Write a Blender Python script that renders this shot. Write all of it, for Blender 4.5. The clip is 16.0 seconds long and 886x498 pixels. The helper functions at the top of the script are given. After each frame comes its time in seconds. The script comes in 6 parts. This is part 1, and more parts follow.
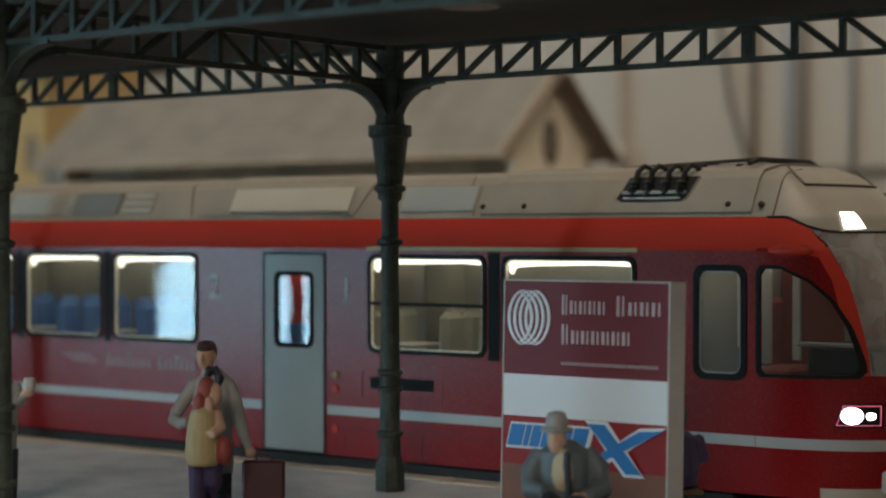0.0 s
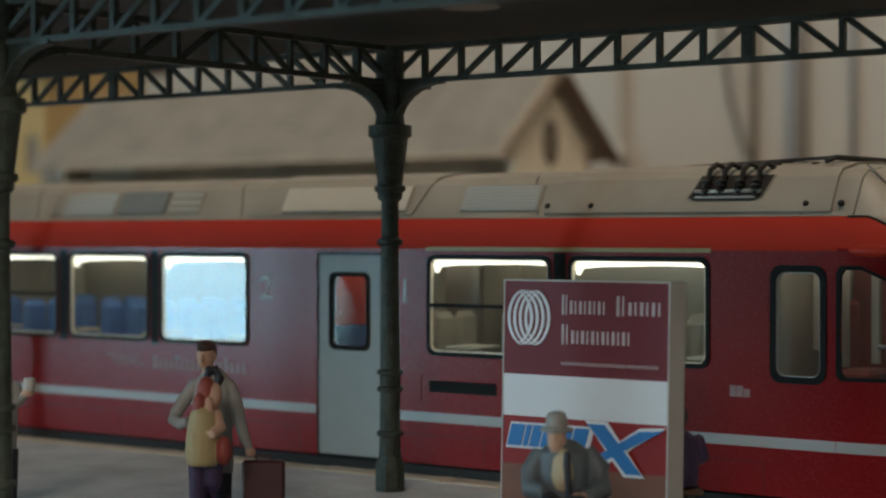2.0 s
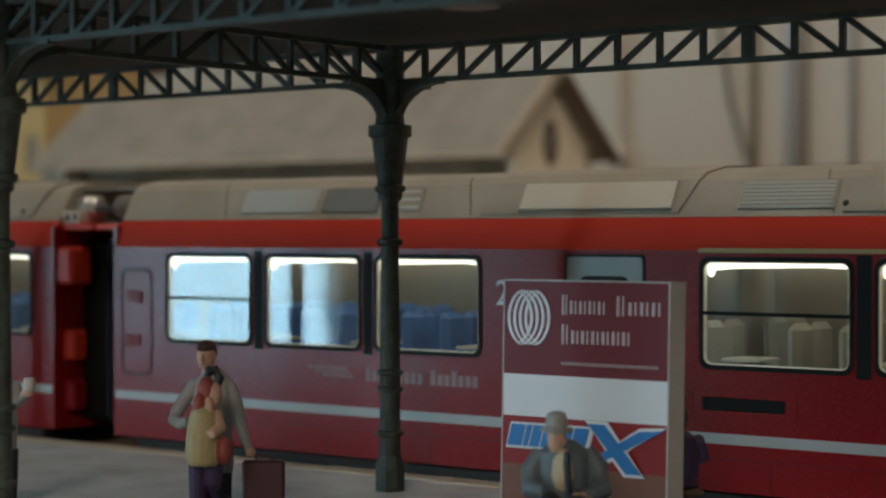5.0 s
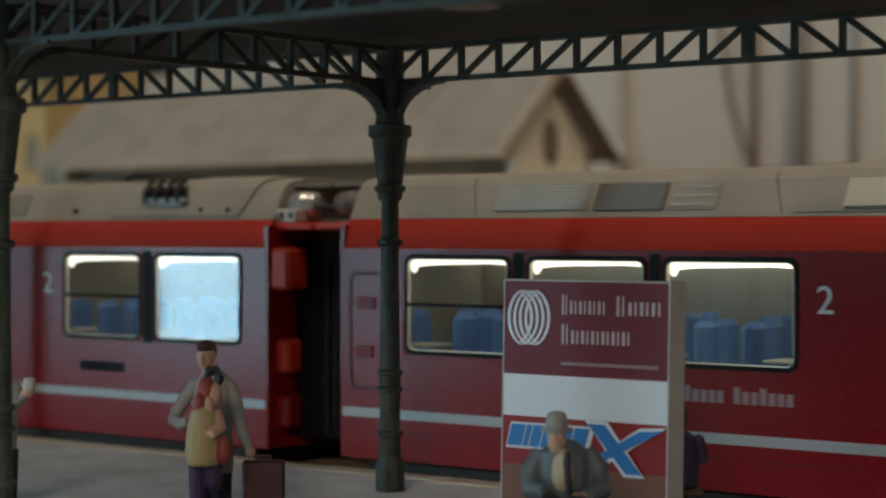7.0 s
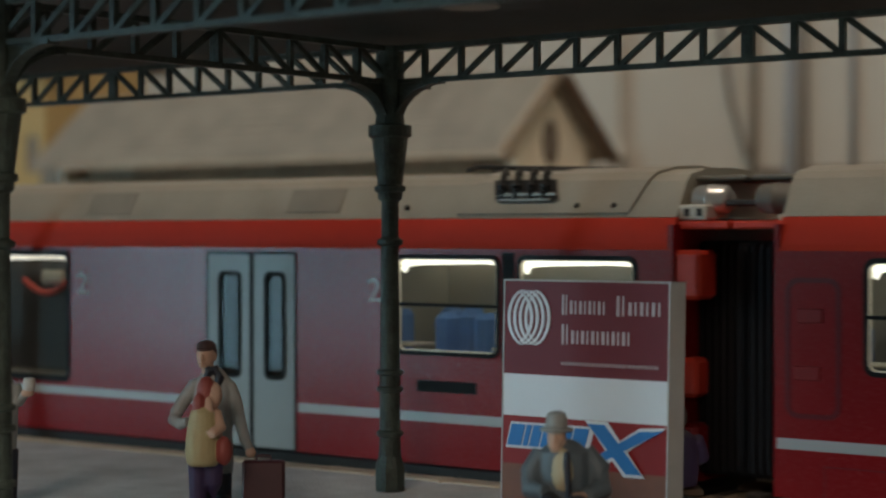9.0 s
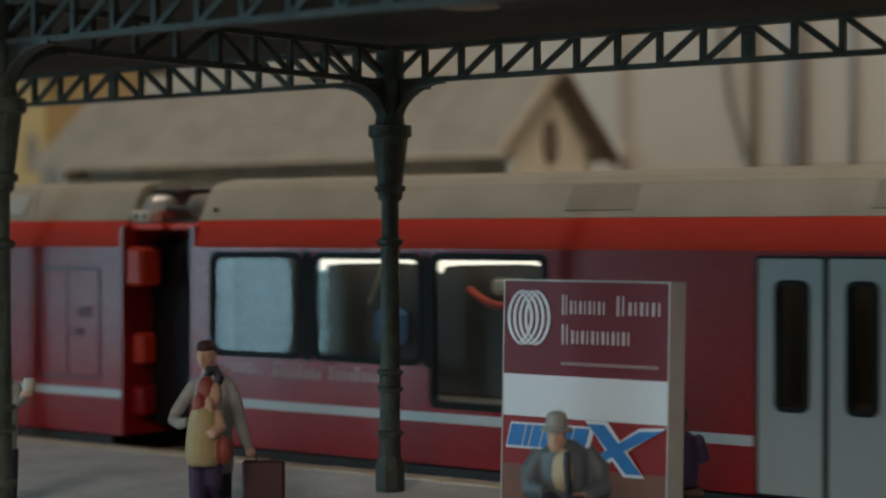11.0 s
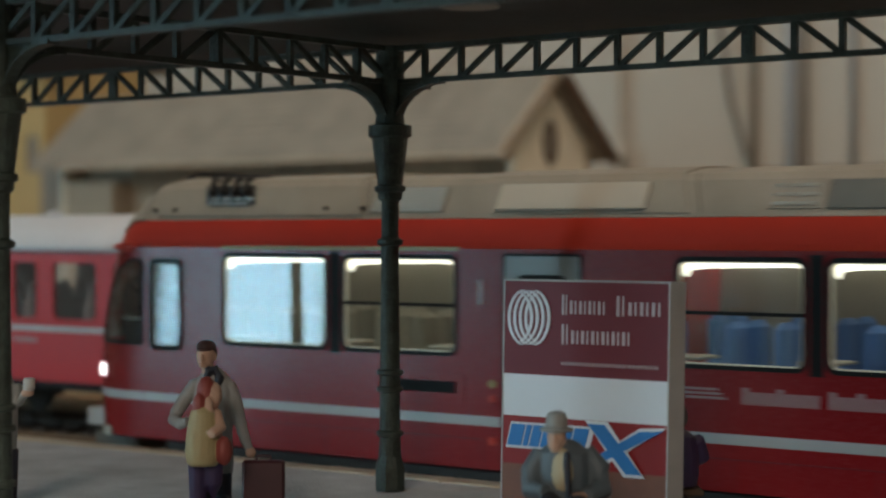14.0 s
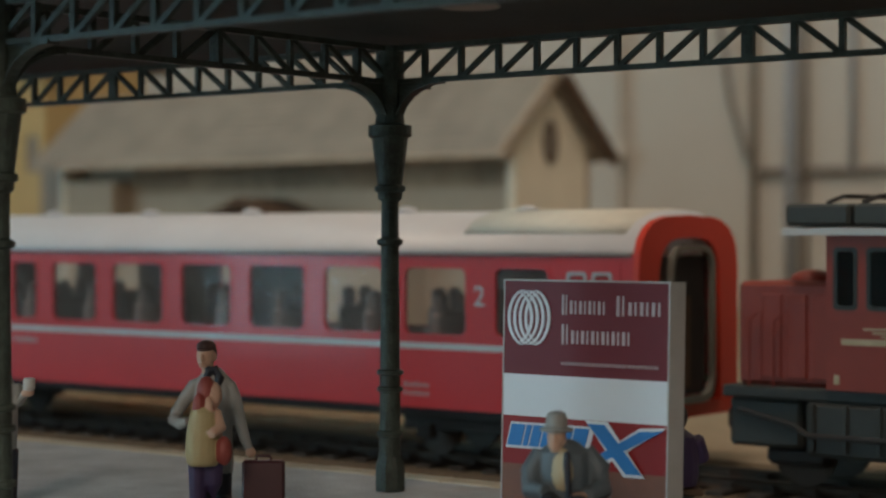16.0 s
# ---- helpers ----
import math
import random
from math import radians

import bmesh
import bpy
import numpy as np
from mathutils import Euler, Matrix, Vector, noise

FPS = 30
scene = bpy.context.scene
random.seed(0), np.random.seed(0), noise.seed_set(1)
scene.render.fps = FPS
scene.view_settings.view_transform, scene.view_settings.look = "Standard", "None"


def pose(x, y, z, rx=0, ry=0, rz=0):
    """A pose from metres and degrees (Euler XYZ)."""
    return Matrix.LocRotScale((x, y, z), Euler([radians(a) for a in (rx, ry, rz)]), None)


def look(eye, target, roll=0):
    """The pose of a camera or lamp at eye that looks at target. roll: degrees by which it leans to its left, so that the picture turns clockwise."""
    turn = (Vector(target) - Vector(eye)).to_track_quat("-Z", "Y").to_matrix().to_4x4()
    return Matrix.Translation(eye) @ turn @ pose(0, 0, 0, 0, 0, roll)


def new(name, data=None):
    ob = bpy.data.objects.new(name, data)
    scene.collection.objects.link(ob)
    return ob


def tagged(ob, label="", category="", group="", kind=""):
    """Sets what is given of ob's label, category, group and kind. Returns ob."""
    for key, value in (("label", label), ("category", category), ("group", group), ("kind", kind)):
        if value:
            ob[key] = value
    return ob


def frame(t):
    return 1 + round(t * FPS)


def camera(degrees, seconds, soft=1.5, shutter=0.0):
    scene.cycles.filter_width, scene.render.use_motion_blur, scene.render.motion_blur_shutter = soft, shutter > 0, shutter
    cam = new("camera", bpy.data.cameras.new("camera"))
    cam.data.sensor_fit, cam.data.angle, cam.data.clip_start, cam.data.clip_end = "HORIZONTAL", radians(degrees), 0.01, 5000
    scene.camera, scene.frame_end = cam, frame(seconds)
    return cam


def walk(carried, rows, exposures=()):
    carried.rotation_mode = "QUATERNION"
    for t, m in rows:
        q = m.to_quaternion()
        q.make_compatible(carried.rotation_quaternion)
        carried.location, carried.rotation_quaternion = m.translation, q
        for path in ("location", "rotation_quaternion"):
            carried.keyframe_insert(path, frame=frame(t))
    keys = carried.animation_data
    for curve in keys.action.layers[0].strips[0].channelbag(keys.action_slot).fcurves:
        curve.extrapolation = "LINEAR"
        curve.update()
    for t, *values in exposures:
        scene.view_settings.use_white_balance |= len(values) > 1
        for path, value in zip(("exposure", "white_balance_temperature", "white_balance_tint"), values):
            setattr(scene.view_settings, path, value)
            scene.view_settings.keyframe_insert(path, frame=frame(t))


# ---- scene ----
# A model railway at 1:87. Lengths below are in full-size metres; S brings them to the size of the model.
S = 1 / 87
cam = camera(25.97, 16.0, soft=2.1, shutter=0.5)
EYE = (0.0, 0.0, 2.88)
AIM = look([v * S for v in EYE], (-0.61285 * S, 0.79020 * S, (2.88 - 0.00794) * S))
walk(cam, [(0.0, AIM), (16.0, AIM)], exposures=[(0.0, 0.04), (3.5, 0.02), (7.0, -0.05), (9.0, -0.08), (11.5, -0.05), (13.5, -0.03), (16.0, -0.01)])
cam.data.dof.use_dof = True
cam.data.dof.focus_distance = 19.7 * S
cam.data.dof.aperture_fstop = 36.0

# ---- light ----
world = bpy.data.worlds.new("room_dusk")
scene.world = world
world.use_nodes = True
world.node_tree.nodes["Background"].inputs[0].default_value = (0.75, 0.7, 0.62, 1)
world.node_tree.nodes["Background"].inputs[1].default_value = 0.02


def area_lamp(name, at, target, w, h, power, colour):
    data = bpy.data.lights.new(name, "AREA")
    data.shape, data.size, data.size_y = "RECTANGLE", w * S, h * S
    data.energy, data.color = power * S * S, colour
    ob = new(name, data)
    ob.matrix_world = look([v * S for v in at], [v * S for v in target])
    return ob


# ceiling lamps of the room, over the layout and behind the camera
area_lamp("ceiling_lamp", (0, -22, 122), (-25, 26, 0), 40, 40, 118000, (1.0, 0.81, 0.65))
area_lamp("ceiling_lamp", (58, -122, 66), (-14, 14, 0), 40, 40, 70000, (1.0, 0.83, 0.68))
# ---- materials ----
def mat(name, colour, rough=0.6, metal=0.0, vary=0.12, scale=3.0, fine=40.0, bump=0.15, coat=0.0, emit=0.0, colour2=None, spread=0.5, random_tint=0.0, spec=0.5):
    """A painted or natural surface: colour varied at two scales, fine relief, roughness that follows it."""
    m = bpy.data.materials.new(name)
    m.use_nodes = True
    nt = m.node_tree
    b = nt.nodes["Principled BSDF"]
    tc = nt.nodes.new("ShaderNodeTexCoord")
    mp = nt.nodes.new("ShaderNodeMapping")
    mp.inputs["Scale"].default_value = (87, 87, 87)
    nt.links.new(tc.outputs["Object"], mp.inputs["Vector"])
    big, small = nt.nodes.new("ShaderNodeTexNoise"), nt.nodes.new("ShaderNodeTexNoise")
    big.inputs["Scale"].default_value, big.inputs["Detail"].default_value = scale, 5
    small.inputs["Scale"].default_value, small.inputs["Detail"].default_value = fine, 3
    for n in (big, small):
        nt.links.new(mp.outputs["Vector"], n.inputs["Vector"])
    ramp = nt.nodes.new("ShaderNodeValToRGB")
    c2 = colour2 or [c * (1 - 2 * vary) for c in colour]
    ramp.color_ramp.elements[0].position, ramp.color_ramp.elements[1].position = 0.5 - spread / 2, 0.5 + spread / 2
    ramp.color_ramp.elements[0].color, ramp.color_ramp.elements[1].color = (*c2, 1), (*colour, 1)
    mixn = nt.nodes.new("ShaderNodeMath")
    mixn.operation = "MULTIPLY_ADD"
    mixn.inputs[1].default_value = 0.35
    nt.links.new(small.outputs["Fac"], mixn.inputs[0])
    sub = nt.nodes.new("ShaderNodeMath")
    sub.operation = "MULTIPLY_ADD"
    sub.inputs[1].default_value, sub.inputs[2].default_value = 0.75, -0.05
    nt.links.new(big.outputs["Fac"], sub.inputs[0])
    nt.links.new(sub.outputs[0], mixn.inputs[2])
    nt.links.new(mixn.outputs[0], ramp.inputs["Fac"])
    out = ramp.outputs["Color"]
    if random_tint:
        info = nt.nodes.new("ShaderNodeObjectInfo")
        hsv = nt.nodes.new("ShaderNodeHueSaturation")
        mr = nt.nodes.new("ShaderNodeMapRange")
        mr.inputs["To Min"].default_value, mr.inputs["To Max"].default_value = 1 - random_tint, 1 + random_tint
        nt.links.new(info.outputs["Random"], mr.inputs["Value"])
        nt.links.new(mr.outputs[0], hsv.inputs["Value"])
        nt.links.new(out, hsv.inputs["Color"])
        out = hsv.outputs["Color"]
    nt.links.new(out, b.inputs["Base Color"])
    rr = nt.nodes.new("ShaderNodeMapRange")
    rr.inputs["To Min"].default_value, rr.inputs["To Max"].default_value = max(0.03, rough - 0.08), min(1, rough + 0.1)
    nt.links.new(small.outputs["Fac"], rr.inputs["Value"])
    nt.links.new(rr.outputs[0], b.inputs["Roughness"])
    b.inputs["Metallic"].default_value = metal
    b.inputs["Specular IOR Level"].default_value = spec
    b.inputs["Coat Weight"].default_value = coat
    b.inputs["Coat Roughness"].default_value = 0.12
    if bump:
        bp = nt.nodes.new("ShaderNodeBump")
        bp.inputs["Strength"].default_value, bp.inputs["Distance"].default_value = bump, 0.02 * S
        nt.links.new(small.outputs["Fac"], bp.inputs["Height"])
        nt.links.new(bp.outputs[0], b.inputs["Normal"])
    if emit:
        nt.links.new(out, b.inputs["Emission Color"])
        b.inputs["Emission Strength"].default_value = emit
    return m


def glow(name, colour, strength):
    m = bpy.data.materials.new(name)
    m.use_nodes = True
    b = m.node_tree.nodes["Principled BSDF"]
    b.inputs["Base Color"].default_value = (*colour, 1)
    b.inputs["Emission Color"].default_value, b.inputs["Emission Strength"].default_value = (*colour, 1), strength
    return m


def glass(name, tint=(0.9, 0.92, 0.9), ior=1.5, wave=0.0, gloss=1.0, pale_mix=0.0):
    """A thin pane: clear, with the mirror gloss that Fresnel gives it."""
    m = bpy.data.materials.new(name)
    m.use_nodes = True
    nt = m.node_tree
    nt.nodes.remove(nt.nodes["Principled BSDF"])
    tr, gl, mx, fr = (nt.nodes.new("ShaderNode" + k) for k in ("BsdfTransparent", "BsdfGlossy", "MixShader", "Fresnel"))
    tr.inputs[0].default_value = (*tint, 1)
    gl.inputs["Roughness"].default_value = 0.02
    fr.inputs["IOR"].default_value = ior
    fac = nt.nodes.new("ShaderNodeMath")
    fac.operation, fac.use_clamp = "MULTIPLY", True
    fac.inputs[1].default_value = gloss
    nt.links.new(fr.outputs[0], fac.inputs[0])
    nt.links.new(fac.outputs[0], mx.inputs[0])
    nt.links.new(tr.outputs[0], mx.inputs[1])
    nt.links.new(gl.outputs[0], mx.inputs[2])
    out = mx.outputs[0]
    # mixes a patchy pale diffuse share into the pane
    if pale_mix:
        df, m2, ns, mr, tc = (nt.nodes.new("ShaderNode" + k) for k in ("BsdfDiffuse", "MixShader", "TexNoise", "MapRange", "TexCoord"))
        df.inputs[0].default_value = (0.62, 0.60, 0.57, 1)
        ns.inputs["Scale"].default_value, ns.inputs["Detail"].default_value = 2.5 * 87, 4
        mr.inputs["To Min"].default_value, mr.inputs["To Max"].default_value = pale_mix * 0.3, pale_mix * 1.7
        nt.links.new(tc.outputs["Object"], ns.inputs["Vector"])
        nt.links.new(ns.outputs["Fac"], mr.inputs["Value"])
        nt.links.new(mr.outputs[0], m2.inputs[0])
        nt.links.new(out, m2.inputs[1])
        nt.links.new(df.outputs[0], m2.inputs[2])
        out = m2.outputs[0]
    nt.links.new(out, nt.nodes["Material Output"].inputs[0])
    if wave:
        tc, ns, bp = (nt.nodes.new("ShaderNode" + k) for k in ("TexCoord", "TexNoise", "Bump"))
        ns.inputs["Scale"].default_value = 0.5 * 87
        bp.inputs["Strength"].default_value, bp.inputs["Distance"].default_value = wave, 0.05 * S
        nt.links.new(tc.outputs["Object"], ns.inputs["Vector"])
        nt.links.new(ns.outputs["Fac"], bp.inputs["Height"])
        nt.links.new(bp.outputs[0], gl.inputs["Normal"])
    return m


# one train paint in two tones: shaded sides, brighter lit cove and pillars
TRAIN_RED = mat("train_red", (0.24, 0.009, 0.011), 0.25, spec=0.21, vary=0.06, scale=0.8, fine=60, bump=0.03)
# the lit tone also serves other bright red parts
LIT_BRIGHT_RED = mat("lit_bright_red", (0.54, 0.040, 0.020), 0.45, vary=0.07, scale=0.8, fine=60, bump=0.03, spec=0.25)
ROOF_GREY = mat("roof_grey", (0.325, 0.298, 0.245), 0.5, vary=0.18, scale=1.1, fine=50, bump=0.06)
ROOF_LIGHT = mat("roof_panel_grey", (0.47, 0.44, 0.37), 0.5, vary=0.05, scale=2, bump=0.05)
ROOF_DARK = mat("roof_grille", (0.13, 0.12, 0.10), 0.6, vary=0.1, scale=4, bump=0.1)
ROOF_DIRT = mat("roof_panel_dark", (0.23, 0.21, 0.175), 0.55, vary=0.12, scale=2, bump=0.1)
STRIPE = mat("silver_stripe", (0.42, 0.43, 0.43), 0.35, vary=0.05, scale=2, bump=0.02)
DOOR_GREY = mat("door_grey", (0.285, 0.295, 0.285), 0.42, vary=0.05, scale=1.5, bump=0.03)
RUBBER = mat("window_rubber", (0.010, 0.010, 0.010), 0.62, spec=0.15, vary=0.1, bump=0.05)
CHROME = mat("pale_metal", (0.30, 0.29, 0.26), 0.4, metal=0.3, vary=0.05, bump=0.03)
BLACK = mat("dark_underframe", (0.020, 0.018, 0.017), 0.7, vary=0.2, scale=4, bump=0.2)
BELLOWS = mat("bellows_rubber", (0.014, 0.012, 0.013), 0.8, spec=0.2, vary=0.2, scale=6, bump=0.2)
LETTER = mat("lettering_pale", (0.68, 0.64, 0.62), 0.5, vary=0.05, bump=0.0)
TRAIN_LETTER = mat("train_lettering", (0.36, 0.22, 0.22), 0.5, vary=0.05, bump=0.0)
# paler copy of the shed plaster, with the gable's light in the colour
GABLE_LIT = mat("gable_plaster_lit", (0.74, 0.67, 0.54), 0.9, vary=0.08, scale=0.8, fine=14, bump=0.3)
GOLD = mat("class_line_yellow", (0.36, 0.24, 0.07), 0.45, vary=0.05, bump=0.0)
SEAT_BLUE = mat("seat_blue", (0.07, 0.20, 0.50), 0.6, vary=0.1, scale=6, bump=0.1)
SEAT_GREY = mat("seat_beige", (0.34, 0.32, 0.25), 0.6, vary=0.1, scale=6, bump=0.1)
CABIN = mat("cabin_beige", (0.30, 0.275, 0.215), 0.7, vary=0.08, scale=3, bump=0.05)
CABIN_WALL = mat("cabin_wall_brown_red", (0.34, 0.085, 0.06), 0.6, vary=0.2, scale=2, bump=0.05)
CABIN_RED = mat("cabin_red", (0.5, 0.05, 0.03), 0.6, vary=0.08, scale=3, bump=0.05)
GLASS = glass("train_window_glass", (0.8, 0.82, 0.78), 1.5, wave=0.11, gloss=1.05, pale_mix=0.04)
DARK_GLASS = glass("tinted_glass", (0.16, 0.15, 0.14), 1.5, wave=0.02, gloss=1.6)
SCREEN_GLASS = glass("windscreen_glass", (0.8, 0.78, 0.76), 2.0, wave=0.05, gloss=1.5, pale_mix=0.28)
CAB_GLASS = glass("cab_side_glass", (0.72, 0.72, 0.72), 1.5, wave=0.06, gloss=0.8, pale_mix=0.03)
LIGHT_STRIP = glow("cabin_light_tube", (1.0, 0.95, 0.80), 2.4)
TANK = mat("tank_silver", (0.5, 0.5, 0.48), 0.3, metal=0.6, vary=0.1, bump=0.05)
WINDOW_GLOW = glow("window_head_glow", (1.0, 0.97, 0.86), 1.7)
# the edge is no lamp: guided cabin light is given to it as emission
EDGE_GLOW = glow("plastic_window_edge_glow", (0.80, 0.74, 0.58), 0.09)
WELL_BLACK = mat("well_black", (0.016, 0.015, 0.014), 0.38, vary=0.2, scale=6, bump=0.1)
TINTED = glass("tinted_saloon_glass", (0.6, 0.58, 0.54), 1.5, wave=0.06, gloss=0.3, pale_mix=0.025)
LOCO_GLASS = glass("loco_window_glass", (0.25, 0.2, 0.18), 1.5, gloss=0.3)
TABLE_PALE = mat("table_pale", (0.55, 0.52, 0.42), 0.5, vary=0.05, bump=0.02)
CREAM_ROOF = mat("coach_roof_cream", (0.62, 0.58, 0.49), 0.6, vary=0.12, scale=3, bump=0.1)
LINING = mat("coach_lining_grey", (0.30, 0.28, 0.26), 0.7, vary=0.1, scale=2, bump=0.05)
PLANK = mat("tan_plank", (0.74, 0.60, 0.38), 0.85, vary=0.2, scale=3, fine=20, bump=0.3)
COACH_GLASS = glass("coach_window_glass", (0.72, 0.73, 0.76), 1.5, wave=0.03, gloss=0.05, pale_mix=0.11)
COACH_SEAT = mat("coach_seat_grey", (0.24, 0.23, 0.225), 0.7, vary=0.1, scale=5, bump=0.1)
DOOR_GLASS = glass("dark_door_glass", (0.10, 0.10, 0.10), 1.5, gloss=0.15)
INNER_DARK = mat("dark_window_backing", (0.026, 0.023, 0.019), 0.6, vary=0.2, scale=2, bump=0.1)
HEADLIGHT = glow("headlight_glow", (1.0, 0.95, 0.93), 6.0)
LAMP_RED = glow("headlight_red_rim", (1.0, 0.16, 0.26), 0.9)
IRON = mat("canopy_green_iron", (0.046, 0.062, 0.050), 0.5, scale=7, fine=28, bump=0.6, colour2=(0.018, 0.023, 0.018), spread=0.35, spec=0.35)
CANOPY_ROOF = mat("canopy_underside", (0.040, 0.042, 0.038), 0.75, vary=0.25, scale=1.2, fine=18, bump=0.2)
PAVING = mat("platform_asphalt", (0.68, 0.68, 0.69), 0.85, vary=0.2, scale=1.6, fine=26, bump=0.8)
KERB = mat("platform_edge_stone", (0.66, 0.57, 0.43), 0.85, vary=0.14, scale=4, fine=40, bump=0.4, random_tint=0.1)
YARD = mat("sandy_yard", (0.31, 0.245, 0.165), 0.95, vary=0.16, scale=1.5, fine=25, bump=0.5)
BALLAST = mat("brown_ballast", (0.12, 0.088, 0.055), 0.95, vary=0.3, scale=8, fine=60, bump=0.8)
SLEEPER = mat("dark_sleeper", (0.030, 0.026, 0.023), 0.85, vary=0.2, scale=6, bump=0.4)
RAIL = mat("rusty_rail", (0.05, 0.035, 0.025), 0.5, metal=0.5, vary=0.2, scale=8, bump=0.2)
COACH_RED = mat("coach_red", (0.47, 0.022, 0.025), 0.42, spec=0.25, vary=0.07, scale=0.8, bump=0.04, coat=0.1)
COACH_ROOF = mat("coach_roof_silver", (0.56, 0.565, 0.59), 0.4, vary=0.08, scale=1.0, bump=0.05)
LOCO_RED = mat("loco_red", (0.24, 0.034, 0.02), 0.55, vary=0.1, scale=2, bump=0.08)
LOCO_GREY = mat("loco_frame_grey", (0.030, 0.034, 0.031), 0.6, vary=0.15, scale=3, bump=0.1)
ROOF_TILE = mat("shed_roof_slate", (0.29, 0.255, 0.21), 0.85, vary=0.2, scale=0.8, fine=9, bump=0.5)
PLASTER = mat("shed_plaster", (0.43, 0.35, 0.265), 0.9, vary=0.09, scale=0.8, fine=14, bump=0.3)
YELLOW_WALL = mat("yellow_plaster", (0.46, 0.33, 0.15), 0.9, vary=0.08, scale=1, fine=14, bump=0.2)
TIMBER = mat("brown_timber", (0.10, 0.06, 0.035), 0.8, vary=0.2, scale=3, bump=0.3)
# brown of the shadow band below the shed's eaves
EAVES_SHADE = mat("eaves_shade_brown", (0.36, 0.27, 0.185), 0.85, vary=0.2, scale=2, fine=12, bump=0.3, random_tint=0.2)
WALL_PAINT = mat("room_wall_paint", (0.46, 0.42, 0.36), 0.85, vary=0.05, scale=0.06, fine=1.2, bump=0.2)
PIPE_GREY = mat("pipe_blue_grey", (0.34, 0.36, 0.38), 0.5, vary=0.06, scale=0.5, fine=5, bump=0.05)
PIPE_DARK = mat("pipe_brown", (0.20, 0.17, 0.14), 0.6, vary=0.08, scale=0.5, fine=5, bump=0.05)
FLOOR_WOOD = mat("room_floor_wood", (0.22, 0.14, 0.08), 0.5, vary=0.15, scale=0.05, fine=0.8, bump=0.1)
CEILING = mat("room_ceiling_white", (0.7, 0.67, 0.6), 0.9, vary=0.03, scale=0.05, bump=0.05)
SIGN_RED = mat("poster_dark_red", (0.125, 0.007, 0.012), 0.4, spec=0.2, vary=0.05, scale=1, bump=0.02)
SIGN_RED2 = mat("poster_red", (0.23, 0.011, 0.011), 0.4, spec=0.2, vary=0.05, scale=1, bump=0.02)
SIGN_LETTER = mat("poster_lettering", (0.46, 0.38, 0.39), 0.5, vary=0.06, scale=3, bump=0.02)
SIGN_WHITE = mat("poster_white", (0.60, 0.62, 0.65), 0.5, vary=0.03, scale=2, bump=0.02)
SIGN_BLUE = mat("poster_blue", (0.022, 0.17, 0.45), 0.4, spec=0.25, vary=0.08, scale=3, bump=0.02)
SIGN_SIDE = mat("board_edge_grey", (0.47, 0.46, 0.44), 0.7, vary=0.1, scale=3, bump=0.1)
ORANGE_WOOD = mat("poster_orange_brown", (0.18, 0.055, 0.021), 0.5, vary=0.15, scale=5, bump=0.1)


def doll_paint(name, c, rough=0.55):
    return mat(name, c, rough, vary=0.12, scale=5, fine=50, bump=0.12)


SKIN = doll_paint("doll_flesh", (0.52, 0.33, 0.24))
COAT_GREY = doll_paint("doll_coat_grey", (0.30, 0.30, 0.285))
HAIR = doll_paint("doll_hair_brown", (0.05, 0.022, 0.018))
NAVY = doll_paint("doll_trousers_dark", (0.012, 0.014, 0.025))
PURPLE = doll_paint("doll_purple", (0.035, 0.018, 0.065))
SACK = doll_paint("doll_sack_beige", (0.38, 0.30, 0.15))
SCARF = doll_paint("doll_red", (0.24, 0.045, 0.035))
CASE = doll_paint("suitcase_maroon", (0.055, 0.014, 0.017), 0.4)
HAT_GREY = doll_paint("doll_hat_grey", (0.27, 0.27, 0.255))
JACKET = doll_paint("doll_jacket_blue_grey", (0.10, 0.125, 0.14))
CREAM = doll_paint("doll_shirt_cream", (0.46, 0.38, 0.24))
WHITE_PAINT = doll_paint("doll_white", (0.5, 0.49, 0.46))


# ---- mesh tools ----
def P(x, y, z, rz=0):
    return pose(x * S, y * S, z * S, 0, 0, rz)


def thing(name, x, y, z, label, category, group="", kind="", rz=0):
    ob = new(name)
    ob.empty_display_size = 0.005
    ob.matrix_world = P(x, y, z, rz)
    return tagged(ob, label, category, group, kind)


def mesh_of(name, bm, materials):
    me = bpy.data.meshes.new(name)
    bmesh.ops.scale(bm, vec=(S, S, S), verts=bm.verts)
    bm.to_mesh(me)
    bm.free()
    for m in (materials if isinstance(materials, (list, tuple)) else [materials]):
        me.materials.append(m)
    return me


def part(name, bm, material, parent=None, label="", smooth=False):
    me = mesh_of(name, bm, material)
    if smooth:
        for p in me.polygons:
            p.use_smooth = True
    ob = new(name, me)
    ob.parent = parent
    if label:
        ob["label"] = label
    return ob


def share(name, me, parent, x=0, y=0, z=0, rz=0, ry=0):
    ob = new(name, me)
    ob.parent = parent
    ob.matrix_basis = pose(x * S, y * S, z * S, 0, ry, rz)
    return ob


def box(bm, x0, x1, y0, y1, z0, z1, bevel=0.0, mi=0):
    r = bmesh.ops.create_cube(bm, size=1)
    vs = r["verts"]
    for v in vs:
        v.co = Vector((x0 + (v.co.x + 0.5) * (x1 - x0), y0 + (v.co.y + 0.5) * (y1 - y0), z0 + (v.co.z + 0.5) * (z1 - z0)))
    fs = {f for v in vs for f in v.link_faces}
    if bevel:
        es = list({e for v in vs for e in v.link_edges})
        fs |= set(bmesh.ops.bevel(bm, geom=es, offset=bevel, segments=1, affect="EDGES", profile=0.5)["faces"])
    for f in fs:
        if f.is_valid:
            f.material_index = mi
    return bm


